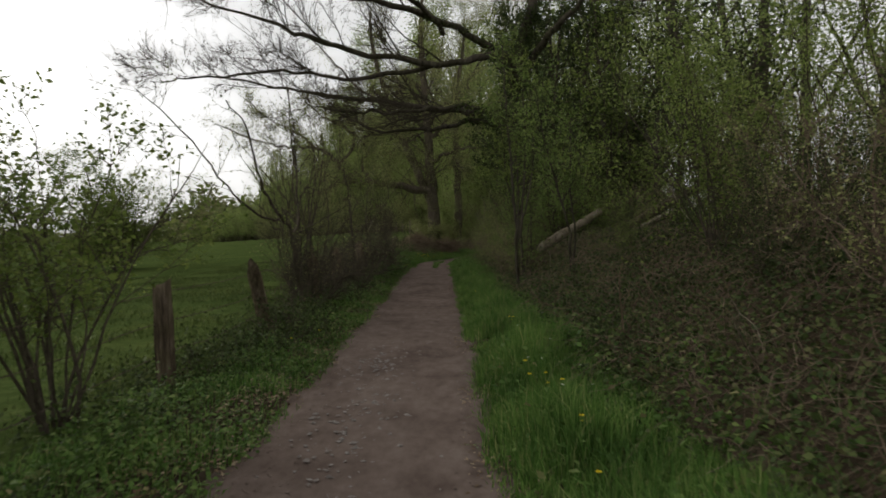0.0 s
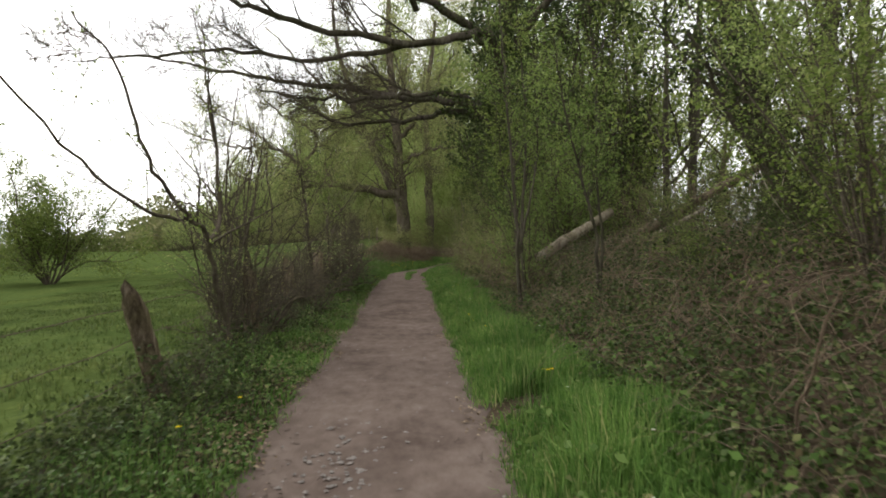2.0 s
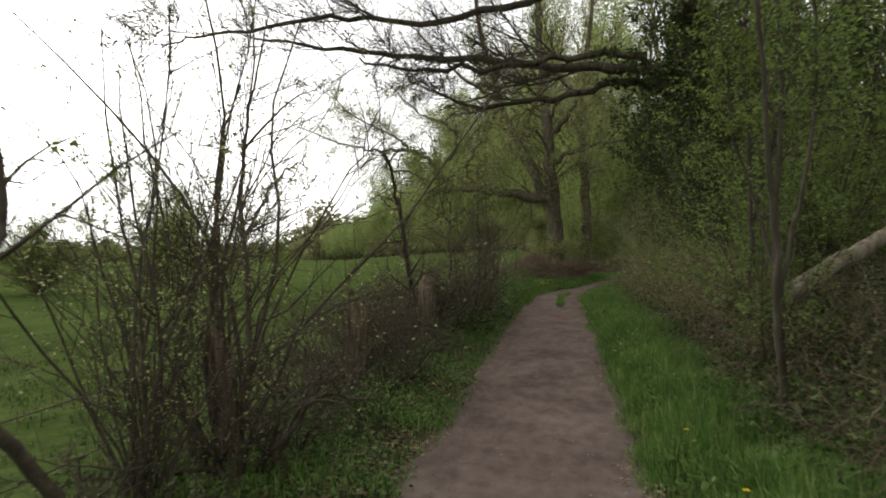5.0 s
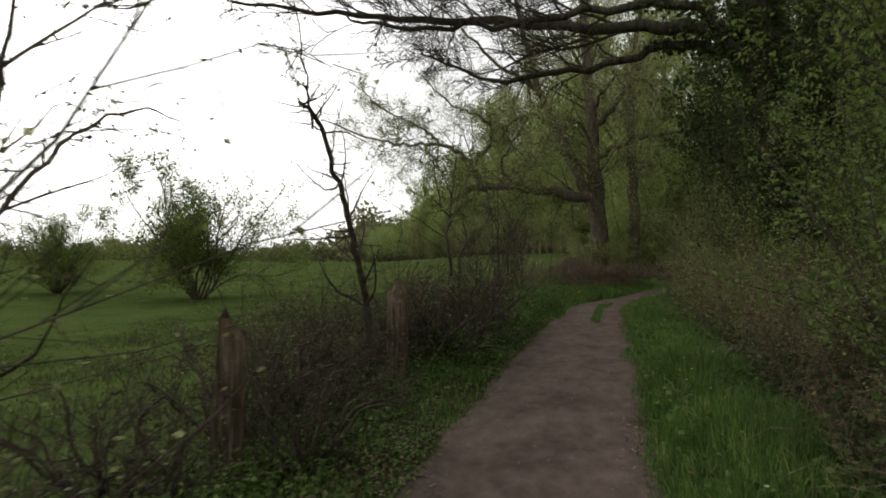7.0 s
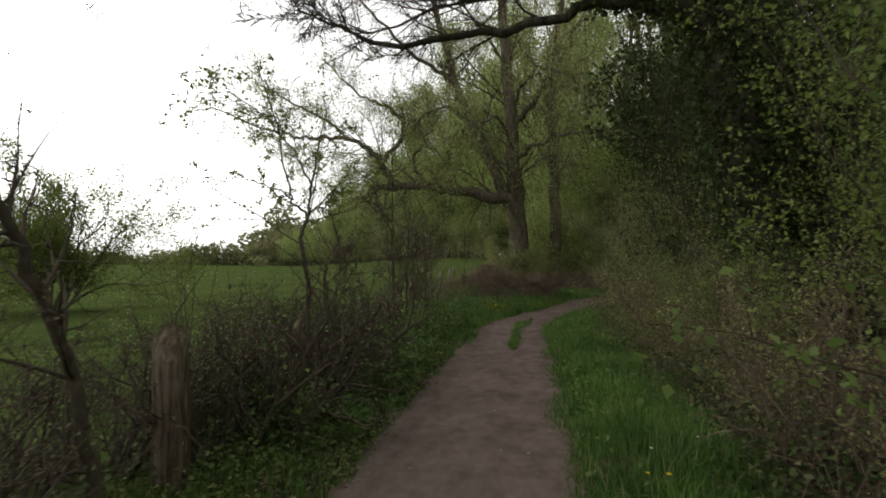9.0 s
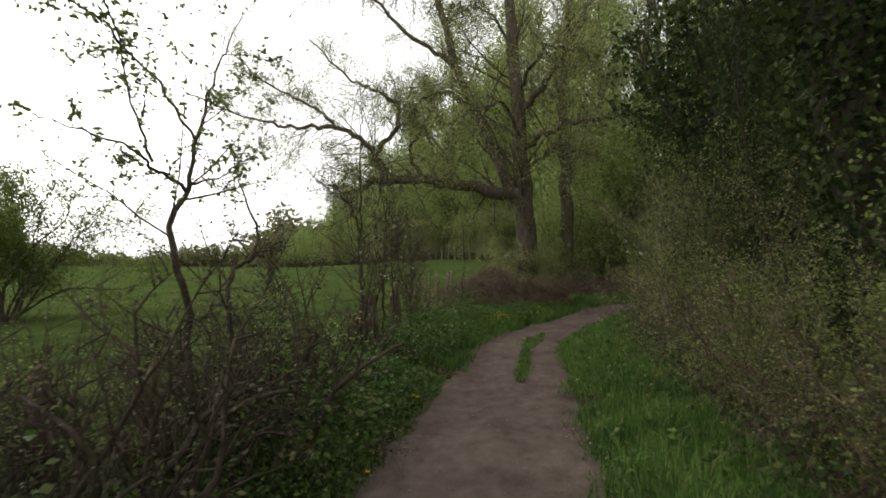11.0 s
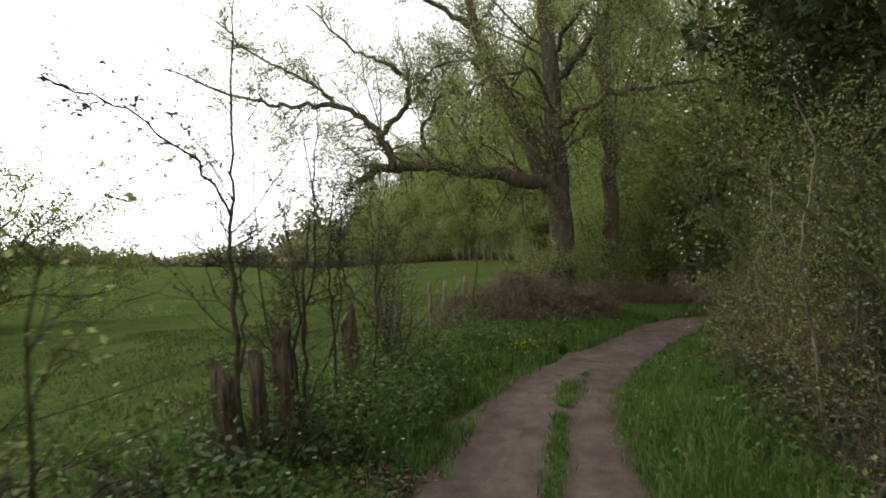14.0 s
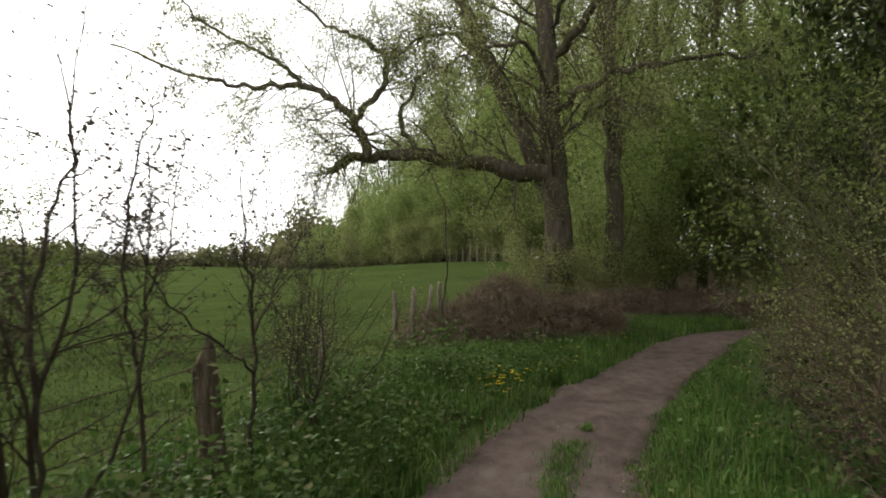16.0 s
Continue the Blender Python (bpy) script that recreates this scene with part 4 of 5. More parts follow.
trained("budding_sapling", 205, (-2.5, 26.5), [
    ([(-2.5, 26.5, 0.3), (-2.55, 26.4, 1.2), (-2.4, 26.5, 2.0), (-2.5, 26.4, 3.3)], 0.025, 0.004),
    ([(-2.5, 26.5, 0.6), (-2.3, 26.8, 1.4), (-2.35, 26.9, 2.6)], 0.018, 0.004),
    ([(-2.5, 26.5, 0.6), (-2.7, 26.2, 1.4), (-2.75, 26.0, 2.8)], 0.02, 0.004)],
    "clump of budding grey saplings beside fence posts", "sapling", BARE, twigs=(12, 7), length=(0.32, 0.5), leaf_size=0.024, per_metre=20)
trained("budding_sapling", 206, (-2.4, 28.25), [
    ([(-2.33, 28.05, 0.3), (-2.33, 28.05, 1.2), (-2.33, 28.0, 1.8), (-2.33, 27.9, 2.15), (-2.35, 27.85, 2.6)], 0.024, 0.004),
    ([(-2.33, 28.05, 1.25), (-2.33, 27.6, 1.5), (-2.33, 27.0, 1.85), (-2.33, 26.8, 2.2)], 0.014, 0.003),
    ([(-2.33, 28.03, 1.5), (-2.33, 28.45, 1.95), (-2.33, 29.2, 2.5)], 0.014, 0.003)],
    "small dark-stemmed sapling with fine budding twigs", "sapling", BARE, twigs=(14, 8), length=(0.38, 0.55), leaf_size=0.024, per_metre=20)
trained("budding_sapling", 209, (-2.4, 26.35), [
    ([(-2.4, 26.35, 0.3), (-2.4, 26.3, 1.1), (-2.4, 26.25, 1.9), (-2.4, 26.38, 2.3), (-2.4, 26.45, 2.8), (-2.4, 26.5, 3.6)], 0.024, 0.004),
    ([(-2.4, 26.3, 1.2), (-2.4, 26.1, 1.8), (-2.45, 25.9, 2.6)], 0.014, 0.003)],
    "slender sapling with a spray of fine twigs", "sapling", BARE, twigs=(11, 7), length=(0.3, 0.5), leaf_size=0.024, per_metre=20)
trained("budding_sapling", 210, (-2.4, 27.0), [
    ([(-2.4, 27.0, 0.3), (-2.4, 26.95, 1.4), (-2.4, 26.8, 1.95), (-2.4, 26.9, 2.6), (-2.4, 27.1, 3.0)], 0.02, 0.004),
    ([(-2.4, 26.9, 1.6), (-2.4, 27.15, 2.1), (-2.4, 27.3, 2.7)], 0.013, 0.003)],
    "slender sapling with a spray of fine twigs", "sapling", BARE, twigs=(10, 6), length=(0.3, 0.5), leaf_size=0.024, per_metre=20)
trained("pale_elder", 215, (1.95, 27.2), [
    ([(1.95, 27.2, 0.4), (1.8, 27.1, 1.4), (1.7, 27.0, 2.2), (1.75, 26.9, 2.9), (1.6, 26.9, 3.4)], 0.02, 0.005),
    ([(1.75, 27.0, 1.9), (1.5, 27.0, 2.3), (1.45, 27.0, 2.9)], 0.012, 0.004),
    ([(1.9, 27.2, 0.8), (1.55, 27.4, 1.5), (1.4, 27.5, 2.2)], 0.012, 0.003)],
    "pale bare elder stems in front of the hedge", "shrub", "pale stems in the hedge", bark=PALE_WOOD, twigs=(4, 2), length=(0.3, 0.5), leaf=OLIVE, leaf_size=0.04, per_metre=8)
THICKET = "leafy saplings at the thicket's front"
for seed, foot, lines in (
        (231, (2.4, 12.0), [([(2.4, 12, 0.7), (2.35, 11.9, 1.6), (2.1, 11.7, 2.4), (1.8, 11.4, 3.3), (1.6, 11.2, 4.2)], 0.03, 0.006), ([(2.45, 12.05, 0.7), (2.5, 12.1, 1.6), (2.35, 11.9, 2.6), (2.4, 12, 3.8)], 0.028, 0.006)]),
        (232, (1.65, 14.0), [([(1.65, 14, 0.3), (1.6, 14, 1.5), (1.5, 13.9, 2.8), (1.35, 13.7, 4.2), (1.25, 13.6, 5.6)], 0.04, 0.008), ([(1.6, 14, 1.3), (1.85, 14.1, 2.4), (2.0, 14.2, 3.6), (1.9, 14.1, 5.0)], 0.026, 0.006)]),
        (233, (1.85, 14.7), [([(1.85, 14.7, 0.3), (1.8, 14.7, 2.0), (1.9, 14.8, 3.8), (1.75, 14.9, 6.0)], 0.04, 0.01), ([(1.8, 14.7, 1.6), (1.5, 14.8, 2.8), (1.35, 14.9, 4.2)], 0.022, 0.006)]),
        (234, (1.8, 15.7), [([(1.8, 15.7, 0.3), (1.85, 15.7, 2.2), (1.75, 15.6, 3.9), (1.6, 15.5, 5.6)], 0.035, 0.008), ([(1.85, 15.7, 2.0), (2.1, 15.6, 3.1), (2.3, 15.6, 4.4)], 0.022, 0.006)])):
    trained("leafy_sapling", seed, foot, lines, "slim leafy green sapling on the edge of the bank", "sapling", THICKET, bark=BARK, twigs=(20, 7), length=(0.24, 0.5), leaf=HAZEL if seed < 233 else HAWTHORN, leaf_size=0.05, per_metre=26, angle=0.85, low=0.42)
trained("thin_whip", 207, (-2.0, 33.2), [([(-2.0, 33.2, 0.5), (-2.05, 33.2, 1.3), (-1.98, 33.2, 2.0), (-2.05, 33.2, 3.0)], 0.022, 0.006)],
    "single thin bare whip by the bramble mound", "sapling", BARE, twigs=(4, 2), length=(0.2, 0.4), per_metre=6)

rng = np.random.default_rng(9)
leafy = shrub("leafy_bush", 211, -2.8, 4.6, 2.35, 15, 0.5, HAWTHORN, 0.05, 26, "young hawthorn bush in small fresh leaf by the fence", "bush", BARE, r=0.014, forks=(6, 5), low=0.3, leaf_spread=0.03, twig_r=0.0032)
place(leafy, [(-3.6, 3.9)], rng, 0.8, 0.85)
thorn = shrub("budding_thorn", 212, -2.4, 12.0, 3.6, 11, 0.22, OLIVE, 0.03, 7, "upright thorn bush with thin new leaves", "bush", BARE, forks=(8, 6), low=0.1, leaf_spread=0.02, bark=TWIG, twig_r=0.0032)
place(thorn, [(-2.6, 11.3)], rng, 0.7, 0.8)
place(thorn, [(-2.6, 11.4), (-2.7, 15.4), (-2.7, 16.7), (-2.55, 18.6), (-2.7, 19.8), (-2.6, 29.5), (-2.9, 30.6)], rng, 0.4, 0.5)
whip = shrub("whippy_thorn", 217, -2.45, 23.3, 2.1, 4, 0.4, OLIVE, 0.03, 12, "thin whippy thorn stems with small new leaves", "bush", BARE, r=0.014, forks=(9, 6), low=0.2, leaf_spread=0.015, twig_len=0.4, twig_r=0.0025)
place(whip, [(-2.5, 22.3), (-2.6, 19.1), (-2.4, 29.0)], rng, 0.6, 0.85)
tangle = shrub("cut_thorn", 213, -2.45, 12.1, 1.3, 11, 0.9, BUD, 0.03, 10, "low tangled dark thorn hedge, mostly bare", "bush", BARE, r=0.026, forks=(6, 5), low=0.05, leaf_spread=0.02, wiggle=0.28, twig_len=0.6, twig_r=0.0045)
place(tangle, [(-2.35 + 0.2 * math.sin(v * 3), float(v)) for v in (12.6, 13.9, 15.1, 16.0)], rng, 0.5, 0.85)
place(tangle, [(-2.35 + 0.2 * math.sin(v * 3), float(v)) for v in (18.7, 19.2, 19.6, 20.9, 21.6, 22.2)], rng, 0.8, 1.3)
place(tangle, [(-2.4, 22.3), (-2.45, 23.1), (-2.35, 23.9), (-2.4, 11.1), (-2.5, 24.6)], rng, 0.45, 0.7)
place(tangle, [(-3.0 + 0.2 * math.sin(v * 5), float(v)) for v in (14.2, 15.6, 16.5, 17.3, 18.4, 19.4, 20.6, 21.6, 22.4)], rng, 0.75, 1.0)
place(tangle, [(-2.3, 8.9), (-2.4, 25.6), (-2.5, 27.0)], rng, 0.4, 0.55)

foot = shrub("fence_bramble", 218, -2.15, 7.4, 0.6, 12, 1.3, IVY, 0.045, 26, "low dark bramble clump at the fence foot", "bramble", "brambles at the fence foot", r=0.006, forks=(5, 4), low=0.1, leaf_spread=0.03, wiggle=0.3, twig_len=0.5)
place(foot, [(-2.1, 8.1), (-2.2, 8.9), (-2.05, 9.6), (-2.2, 10.8), (-2.5, 6.4), (-2.0, 13.4), (-1.95, 15.2), (-1.95, 16.8), (-2.0, 19.0), (-1.9, 21.0), (-2.0, 22.6), (-2.1, 25.9)], rng, 0.75, 1.15)


# ---- the bank: fallen logs, dead sticks and brambles ----
def log(seed, points, r0, r1, material, label, name="fallen_log"):
    r = np.random.default_rng(seed)
    p, rad = guided(points, r0, r1, r, 0.008, 5)
    rad = rad * (1 + r.normal(0, 0.05, len(rad)))
    v, q = tubes([(p, rad)], 9)
    n = len(v)
    v = v + r.normal(0, r0 * 0.05, v.shape)
    v = np.concatenate([v, p[:1], p[-1:]])
    ends = [[(k + 2) % 9 + s, (k + 1) % 9 + s, k + s, c] for s, c in ((0, n), (n - 9, n + 1)) for k in (0, 2, 4, 6)] + [[0, 8, 7, n], [n - 9, n - 1, n - 2, n + 1]]
    ob = part(name, (v, np.concatenate([q, np.array(ends)])), material, smooth=True)
    return tagged(ob, label, "log")


log(301, [(2.4, 16.35, 1.25), (3.0, 16.5, 1.6), (3.6, 16.7, 1.93), (4.15, 16.85, 2.25)], 0.12, 0.09, PALE_WOOD, "pale barkless log slanting up the bank")
log(302, [(4.1, 15.95, 1.5), (5.0, 15.8, 2.1), (5.8, 15.7, 2.55), (6.6, 15.6, 3.0), (7.2, 15.5, 3.35)], 0.12, 0.08, OLD_WOOD, "brown rotting log leaning up the bank")
log(303, [(4.2, 15.7, 1.5), (4.9, 15.6, 1.85), (5.6, 15.5, 2.25)], 0.06, 0.04, PALE_WOOD, "thin broken branch beside the logs", "fallen_branch")
log(304, [(3.9, 14.2, 1.5), (4.5, 14.1, 1.42), (5.2, 14.2, 1.5)], 0.035, 0.02, PALE_WOOD, "pale dead stick lying on brambles", "fallen_branch")
log(305, [(4.6, 10.6, 1.3), (4.75, 10.7, 1.7)], 0.06, 0.04, PALE_WOOD, "short pale broken stump on the bank", "broken_stump")
log(306, [(2.8, 41.6, 0.85), (4.2, 42.0, 1.2), (5.8, 42.6, 1.45)], 0.07, 0.04, PALE_WOOD, "pale fallen branch beside the bend", "fallen_branch")


def dead_stick(seed, x, y, length, rise):
    """A bent dead stick with a few side twigs, caught in the brambles."""
    r = np.random.default_rng(seed)
    a = r.uniform(0, 2 * math.pi)
    foot = np.array((x, y, float(gz(x, y))))
    pts, rad = shoot(r, foot + (0, 0, 0.02), (math.cos(a), math.sin(a), rise), length, 0.014 * r.uniform(0.6, 1.4), 0.14, 0.0, 7, 0.4)
    pts[:, 2] = np.maximum(pts[:, 2], gz(pts[:, 0], pts[:, 1]) + 0.02)
    ob = thing("dead_stick", *foot, "bent dead stick caught in the brambles", "stick", "dead sticks on the bank")
    wood = PALE_WOOD if seed % 3 == 0 else DEAD_STEM
    part("shaft", tubes([(pts - foot, rad * 0.75)], 5), wood, ob, smooth=True)
    for p, q in branch_out(r, [(pts - foot, rad)], 2.5, 0.4, 0.5, 0.8, 0.15, 0.0, 4, 0.3, 0.003):
        part("side_twig", tubes([(p, q * 0.75)], 4), wood, ob)


rng = np.random.default_rng(14)
for k in range(32):
    y = rng.uniform(4.5, 17.5)
    dead_stick(600 + k, float(centre(y)) + rng.uniform(2.3, 5.4), y, rng.uniform(0.4, 1.3), rng.uniform(0.0, 1.4))


def strew(rng, n, x0, x1, y0, y1, clump=1.0, keep=0.0, by_path=True):
    """Points on the ground, thicker in patches; x is told from the path's middle."""
    y = rng.uniform(y0, y1, n)
    x = rng.uniform(x0, x1, n) + (centre(y) if by_path else 0)
    ok = rumple(x + 3, y, clump * 3) + 0.5 * rumple(x, y + 5, clump * 7) > -1 + keep * rng.random(n)
    x, y = x[ok], y[ok]
    return x, y, gz(x, y)


def arcs(rng, x, y, z, reach, height, r=0.003):
    """Arching bramble stems."""
    out = []
    for a, b, c in zip(x, y, z):
        t = rng.uniform(0, 2 * math.pi)
        L, h = reach * rng.uniform(0.4, 1.3), height * rng.uniform(0.4, 1.3)
        s = np.linspace(0, 1, 6)
        p = np.stack([a + math.cos(t) * L * s, b + math.sin(t) * L * s, c + h * 4 * s * (1 - s) * 0.8 + 0.05], 1) + rng.normal(0, 0.03, (6, 3))
        p[:, 2] = np.maximum(p[:, 2], gz(p[:, 0], p[:, 1]) + 0.01)
        out.append((p, np.linspace(r, r * 0.5, 6) * rng.uniform(0.6, 1.4)))
    return out


def stuff(name, vq, material, label, category):
    return tagged(part(name, vq, material), label, category, kind="stuff")


rng = np.random.default_rng(15)
x, y, z = strew(rng, 2700, 2.0, 6.2, 1, 19)
br = arcs(rng, x, y, z, 0.8, 0.35)
stuff("bramble_stems", tubes(br, 3), DEAD_STEM, "tangle of dead and living bramble stems covering the bank", "brambles")
x, y, z = strew(rng, 46000, 1.6, 6.0, 1, 19, 0.5, 1.1)
stuff("bramble_leaves", leaves(rng, np.stack([x, y, z + np.abs(rng.normal(0, 0.16, len(x)))], 1), 0.05, 0.55, 0.7), BRAMBLE, "dull green and brown bramble leaves on the bank", "brambles")
x, y, z = strew(rng, 36000, 1.7, 5.8, 1, 16, 0.5, 1.0)
stuff("bank_ivy", leaves(rng, np.stack([x, y, z + np.abs(rng.normal(0, 0.2, len(x)))], 1), 0.045, 0.5, 0.8), IVY, "dark green ivy creeping over the bank", "ivy")
x, y, z = strew(rng, 16000, 1.75, 3.3, 15, 42, 0.5, 1.0)
stuff("hedge_bottom_leaves", leaves(rng, np.stack([x, y, z + np.abs(rng.normal(0, 0.3, len(x)))], 1), 0.06, 0.5, 0.7), BRAMBLE, "bramble and thorn leaves along the hedge bottom", "brambles")
x, y, z = strew(rng, 900, 1.9, 3.4, 14, 42)
stuff("hedge_bottom_stems", tubes(arcs(rng, x, y, z, 0.7, 0.6), 3), DEAD_STEM, "bare arching stems along the hedge bottom", "brambles")

# the brown bramble mound by the bend
rng = np.random.default_rng(16)
n = 5200
a, b = rng.uniform(0, 2 * math.pi, n), np.sqrt(rng.random(n))
mx, my = -1.25 + 2.0 * b * np.cos(a) + 0.5 * b * np.sin(a), 36.6 + 1.3 * b * np.sin(a) + 0.4 * b * np.cos(a)
mz = gz(mx, my) + 1.2 * np.sqrt(np.maximum(0, 1 - b * b)) * (0.8 + 0.2 * np.sin(mx * 3)) * rng.uniform(0.3, 1.0, n)
stuff("bramble_mound", tubes([(np.stack([p + rng.normal(0, 0.3, 3) * s + np.array((0, 0, 0.12 - 0.3 * s * s)) for s in (0, 0.5, 1)]), np.array((0.006, 0.005, 0.003))) for p in np.stack([mx, my, mz], 1)], 3), DRY_CANE, "big brown mound of dead bramble stems", "brambles")
x, y = mx[:2600] + rng.normal(0, 0.1, 2600), my[:2600]
stuff("mound_leaves", leaves(rng, np.stack([x, y, mz[:2600]], 1), 0.08, 0.3, 0.6), FALLEN, "dry brown leaves caught in the bramble mound", "brambles")
n = 3000
mx, my = rng.uniform(0.6, 4.5, n), rng.uniform(40.3, 42.5, n)
my = my + 0.35 * mx - 0.5
mz = gz(mx, my) + rng.uniform(0, 0.8, n) * rng.random(n)
stuff("dead_bracken", tubes([(np.stack([p + rng.normal(0, 0.3, 3) * s + np.array((0, 0, 0.15 - 0.3 * s * s)) for s in (0, 0.5, 1)]), np.array((0.006, 0.005, 0.003))) for p in np.stack([mx, my, mz], 1)], 3), DEAD_STEM, "dead brown stems under the trees at the bend", "brambles")

# ---- grass and herbs ----
rng = np.random.default_rng(17)
x, y, z = strew(rng, 52000, 0.72, 2.1, 1.5, 20, 0.6, 0.5)
tall = np.interp(x - centre(y), [0.7, 1.0, 1.4, 1.8, 2.1], [0.08, 0.2, 0.34, 0.26, 0.12]) * (1 + 0.45 * rumple(x, y, 2.1) + 0.25 * rumple(x, y, 5.3))
stuff("verge_grass", blades(rng, x, y, z - 0.01, tall, 0.005, 0.5), GRASS, "lush long green grass along the path", "grass")
x, y, z = strew(rng, 42000, 0.6, 2.1, 20, 44, 0.6, 0.9)
tall = np.interp(x - centre(y), [0.6, 0.95, 1.4, 2.1], [0.07, 0.2, 0.3, 0.22])
stuff("verge_grass", blades(rng, x, y, z - 0.01, tall, 0.006, 0.5), GRASS, "lush long green grass along the path", "grass")
x, y, z = strew(rng, 36000, -2.2, -0.78, 1.5, 30, 0.8, 1.4)
stuff("verge_grass", blades(rng, x, y, z - 0.01, 0.13 * (1 + 0.3 * rumple(x, y, 3)), 0.005, 0.6), GRASS, "short shaded grass by the fence side", "grass")
x, y, z = strew(rng, 34000, -3.2, -0.62, 26, 42, 0.8, 0.9)
stuff("verge_grass", blades(rng, x, y, z - 0.01, 0.24, 0.007, 0.5), GRASS, "green grass bank on the outside of the bend", "grass")
y = rng.uniform(25.2, 30.6, 3200)
x = centre(y) + np.interp(y, [25, 28, 30.6], [0.12, 0.2, 0.1]) + rng.normal(0, 0.07, len(y)) * np.interp(y, [25.2, 26, 28, 29.5, 30.6], [0.3, 0.8, 0.6, 1.5, 0.3])
ok = rumple(x * 0 + 1, y, 3.0) > -0.45
x, y = x[ok], y[ok]
stuff("path_tufts", blades(rng, x, y, level(y) + 0.02 + 0.06 * rumple(x, y, 0.5), 0.07, 0.004, 0.8), GRASS, "thin grass strip down the middle of the path", "grass")
x, y, z = strew(rng, 90000, -13, -2.4, 1.0, 36, 0.5, 0.9, False)
stuff("meadow_grass", blades(rng, x, y, z - 0.01, 0.085 * np.interp(x, [-13, -9, -4], [0.35, 0.8, 1.0]) * (1 + 0.55 * rumple(x, y, 1.3)), 0.008, 0.8), MEADOW, "grazed green meadow grass behind the fence", "grass")
x, y, z = strew(rng, 40000, -1.95, -0.82, 1.5, 25, 0.7, 0.9)
stuff("verge_herbs", leaves(rng, np.stack([x, y, z + np.abs(rng.normal(0, 0.07, len(x))) * (1.3 + rumple(x, y, 1.7))], 1), 0.04, 0.65, 0.7), HERB, "low leafy nettles and ground ivy by the path", "herbs")
x, y, z = strew(rng, 36000, -2.6, -0.95, 19, 34, 0.6, 1.0)
stuff("nettle_bank", leaves(rng, np.stack([x, y, z + np.abs(rng.normal(0, 0.17, len(x))) * (1.25 + rumple(x, y, 1.9))], 1), 0.06, 0.5, 0.65), HERB, "young nettles and cow parsley by the fence", "herbs")
x, y, z = strew(rng, 14000, -2.6, -1.5, 2, 19, 0.6, 1.3)
stuff("fence_foot_leaves", leaves(rng, np.stack([x, y, z + np.abs(rng.normal(0, 0.11, len(x))) * (1.2 + rumple(x, y, 1.9))], 1), 0.042, 0.5, 0.7), IVY, "dark ivy and bramble at the fence foot", "herbs")
x, y, z = strew(rng, 15000, 0.9, 2.6, 2, 36, 0.6, 1.5)
stuff("verge_weeds", leaves(rng, np.stack([x, y, z + np.abs(rng.normal(0, 0.13, len(x)))], 1), 0.07, 0.5, 0.6), HERB, "broad weed leaves among the verge grass", "herbs")
x, y, z = strew(rng, 13000, -1.4, -0.66, 1.5, 32, 0.9, 1.3)
stuff("fallen_leaves", leaves(rng, np.stack([x, y, z + 0.06], 1), 0.04, 0.9, 0.7), FALLEN, "dry brown leaves along the path's edge", "leaf litter")
x, y, z = strew(rng, 4500, 0.6, 1.0, 1.5, 34, 0.9, 1.2)
stuff("fallen_leaves", leaves(rng, np.stack([x, y, z + 0.06], 1), 0.035, 0.9, 0.7), FALLEN, "dry brown leaves along the path's edge", "leaf litter")


# ---- stones and clods on the path ----
def pebbles(rng, x, y, size):
    z = level(y) + 0.02 + 0.06 * rumple(x, y, 0.5) + 0.008 * rumple(x, y, 9)
    shape = np.array([(1, 0, 0), (0, 1, 0), (-1, 0, 0), (0, -1, 0), (0, 0, 0.8), (0, 0, -0.6)], float)
    n = len(x)
    s = size * rng.uniform(0.5, 1.5, (n, 1, 1)) * rng.uniform(0.6, 1.3, (n, 6, 3)) * np.array((1.2, 0.9, 0.55))
    a = rng.uniform(0, 6.3, n)
    c, sn = np.cos(a), np.sin(a)
    p = shape[None] * s
    px, py_ = p[..., 0] * c[:, None] - p[..., 1] * sn[:, None], p[..., 0] * sn[:, None] + p[..., 1] * c[:, None]
    v = np.stack([px + x[:, None], py_ + y[:, None], p[..., 2] + z[:, None]], -1).reshape(-1, 3)
    tri = np.array([(0, 1, 4), (1, 2, 4), (2, 3, 4), (3, 0, 4)])
    return v, (np.arange(n)[:, None, None] * 6 + tri[None]).reshape(-1, 3)


rng = np.random.default_rng(19)
y = np.concatenate([rng.normal(4.9, 0.7, 130), rng.normal(7.2, 0.7, 120), rng.uniform(2, 34, 350)])
x = centre(y) + np.concatenate([rng.normal(-0.25, 0.2, 250), rng.uniform(-0.75, 0.75, 350)])
stuff("path_stones", pebbles(rng, x, y, np.where(np.arange(600) < 250, 0.02, 0.012)[:, None, None]), FLINT, "small pale flints trodden into the path", "stones")
y = rng.uniform(1.5, 34, 4200)
x = centre(y) + np.sign(rng.normal(0, 1, 4200)) * np.abs(rng.normal(0.74, 0.12, 4200)) * half_width(y) / 0.9
stuff("path_clods", pebbles(rng, x, y, 0.012), PATH_SOIL, "crumbs of earth on the path", "earth")


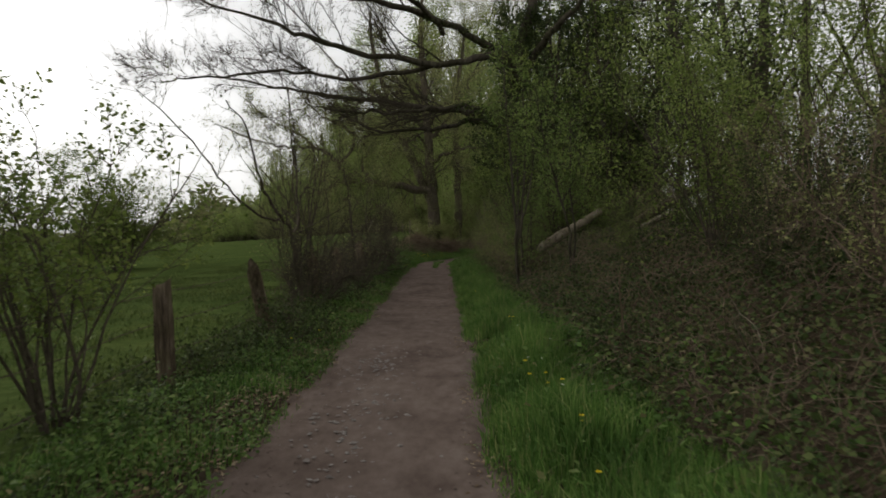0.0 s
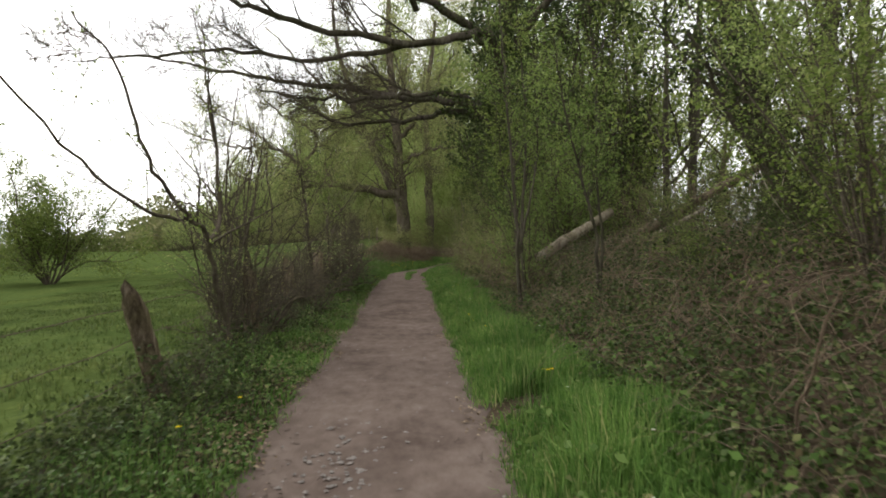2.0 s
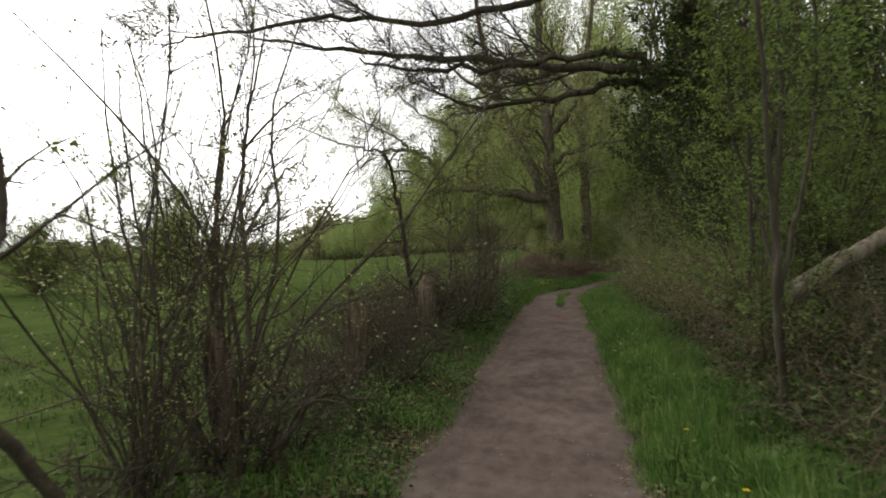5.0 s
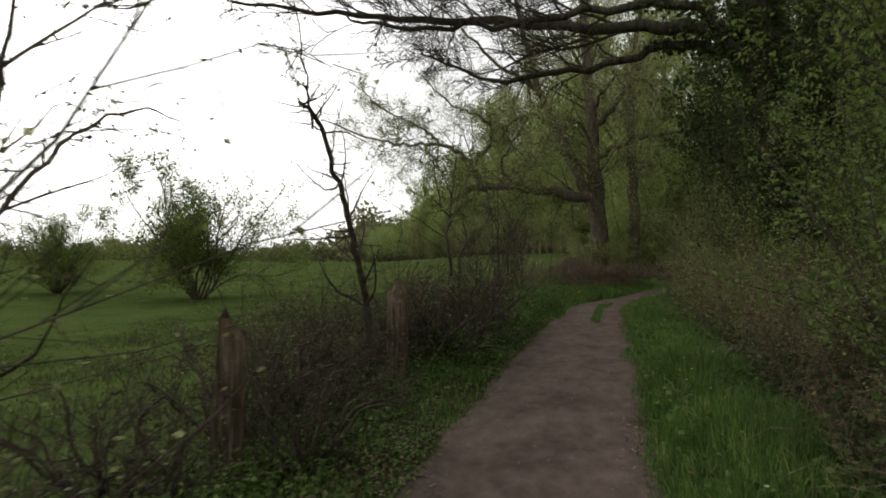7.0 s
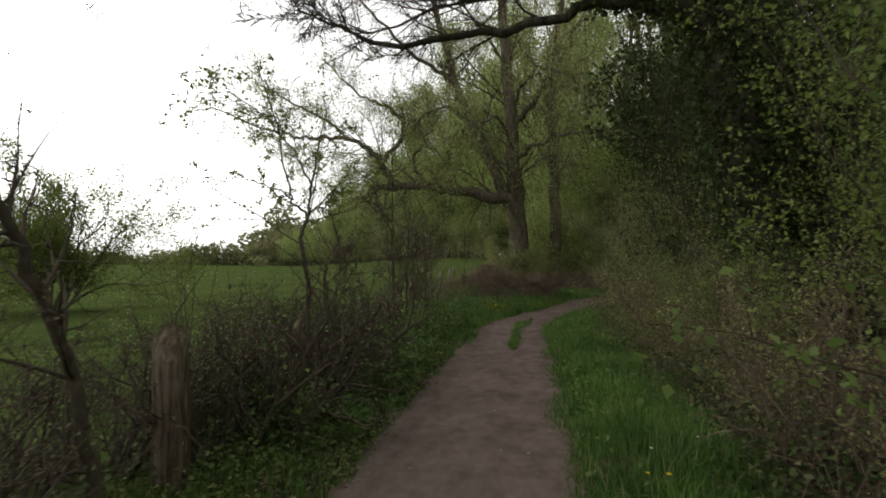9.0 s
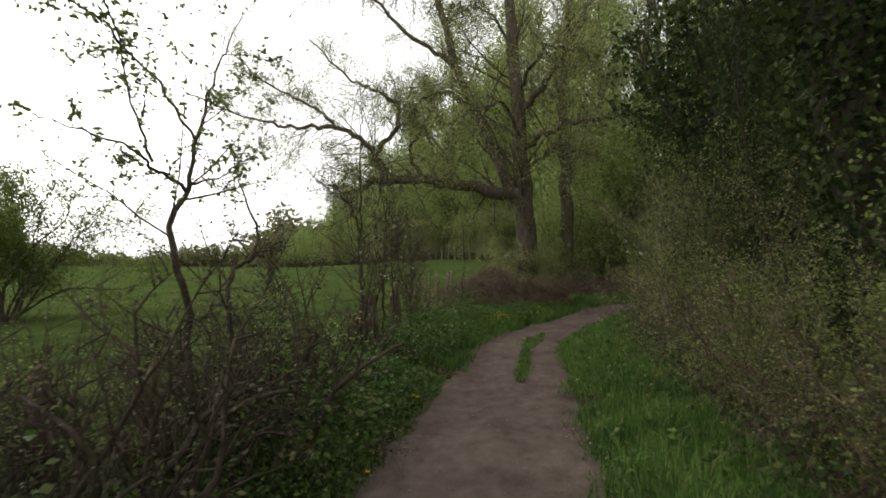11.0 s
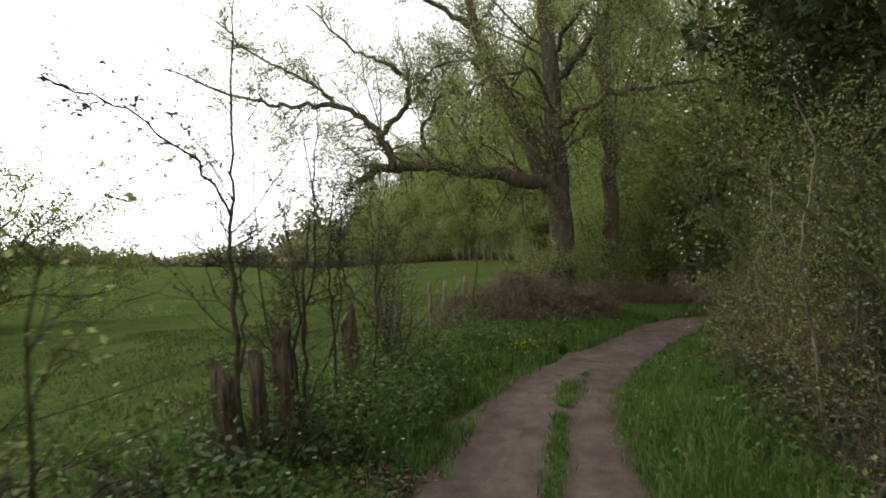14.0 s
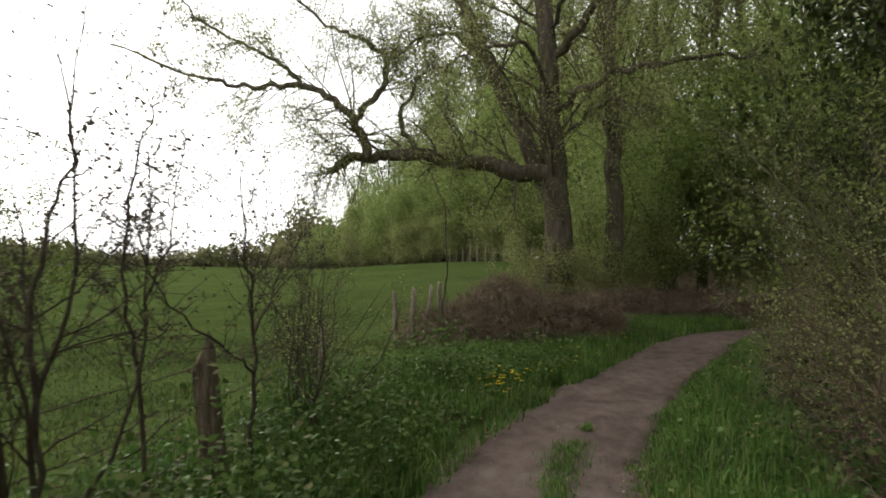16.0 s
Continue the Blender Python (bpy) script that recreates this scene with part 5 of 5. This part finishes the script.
# ---- flowers ----
def dandelion(seed, x, y, height, petal=YELLOW, label="yellow dandelion flower in the grass", category="flower", size=0.02, name="dandelion", group="yellow flowers on the verge"):
    r = np.random.default_rng(seed)
    ob = thing(name, x, y, float(gz(x, y)), label, category, group)
    lean = r.normal(0, 0.03, 2)
    tip = np.array((lean[0], lean[1], height))
    part("stalk", tubes([(np.array([(0, 0, -0.03), (lean[0] * 0.3, lean[1] * 0.3, height * 0.5), tip]), np.array((0.0025, 0.002, 0.002)))], 4), GRASS, ob)
    v, q = [], []
    for ring, (up, rad) in enumerate(((0.25, 1.0), (0.5, 0.8), (0.9, 0.5))):
        for k in range(12):
            a = 2 * math.pi * (k + 0.33 * ring) / 12
            d, s = np.array((math.cos(a), math.sin(a), up)), np.array((-math.sin(a), math.cos(a), 0))
            i = len(v)
            v += [tip + d * 0.1 * size, tip + d * rad * size * 0.7 + s * size * 0.22, tip + d * rad * size, tip + d * rad * size * 0.7 - s * size * 0.22]
            q.append((i, i + 1, i + 2, i + 3))
    part("flower_head", (v, q), petal, ob)
    return ob


rng = np.random.default_rng(21)
SPOTS = [(0.75, 5.4), (0.9, 5.42), (0.98, 5.3), (0.85, 5.25), (0.72, 5.7), (0.95, 8.75), (0.8, 8.2), (0.9, 8.3), (0.75, 13.1), (0.68, 13.0), (0.8, 11.9), (0.85, 11.7), (0.95, 4.2), (0.85, 4.1), (0.8, 18.2), (0.86, 18.0), (-1.7, 7.2), (-1.6, 8.2), (0.85, 3.4), (1.0, 16.0), (-1.25, 21.3), (-1.3, 23.1), (-1.4, 23.3)]
for k, (fx, fy) in enumerate(SPOTS):
    dandelion(400 + k, fx, fy, rng.uniform(0.18, 0.32), size=rng.uniform(0.018, 0.026))
for k in range(46):
    fy = rng.normal(31.6, 0.25) if k < 26 else rng.uniform(31.5, 36)
    fx = (-1.0 + rng.normal(0, 0.15)) if k < 26 else float(centre(fy)) - 0.9 - abs(rng.normal(0, 0.35))
    dandelion(430 + k, fx, fy, rng.uniform(0.2, 0.36), size=rng.uniform(0.02, 0.03), name="celandine", label="small yellow flower on the bank at the bend", group="yellow flowers at the bend")
for k in range(34):
    fy = rng.uniform(22, 33)
    dandelion(540 + k, float(centre(fy)) - rng.uniform(0.9, 1.9), fy, rng.uniform(0.3, 0.48), WHITE, "small white flower head among the nettles", size=0.016, name="white_flower", group="white flowers by the fence")
for k in range(16):
    fy = rng.uniform(3, 20)
    dandelion(500 + k, float(centre(fy)) + rng.uniform(1.1, 1.8), fy, rng.uniform(0.25, 0.4), WHITE, "small white flower head in the grass", size=0.014, name="white_flower", group="white flowers on the verge")
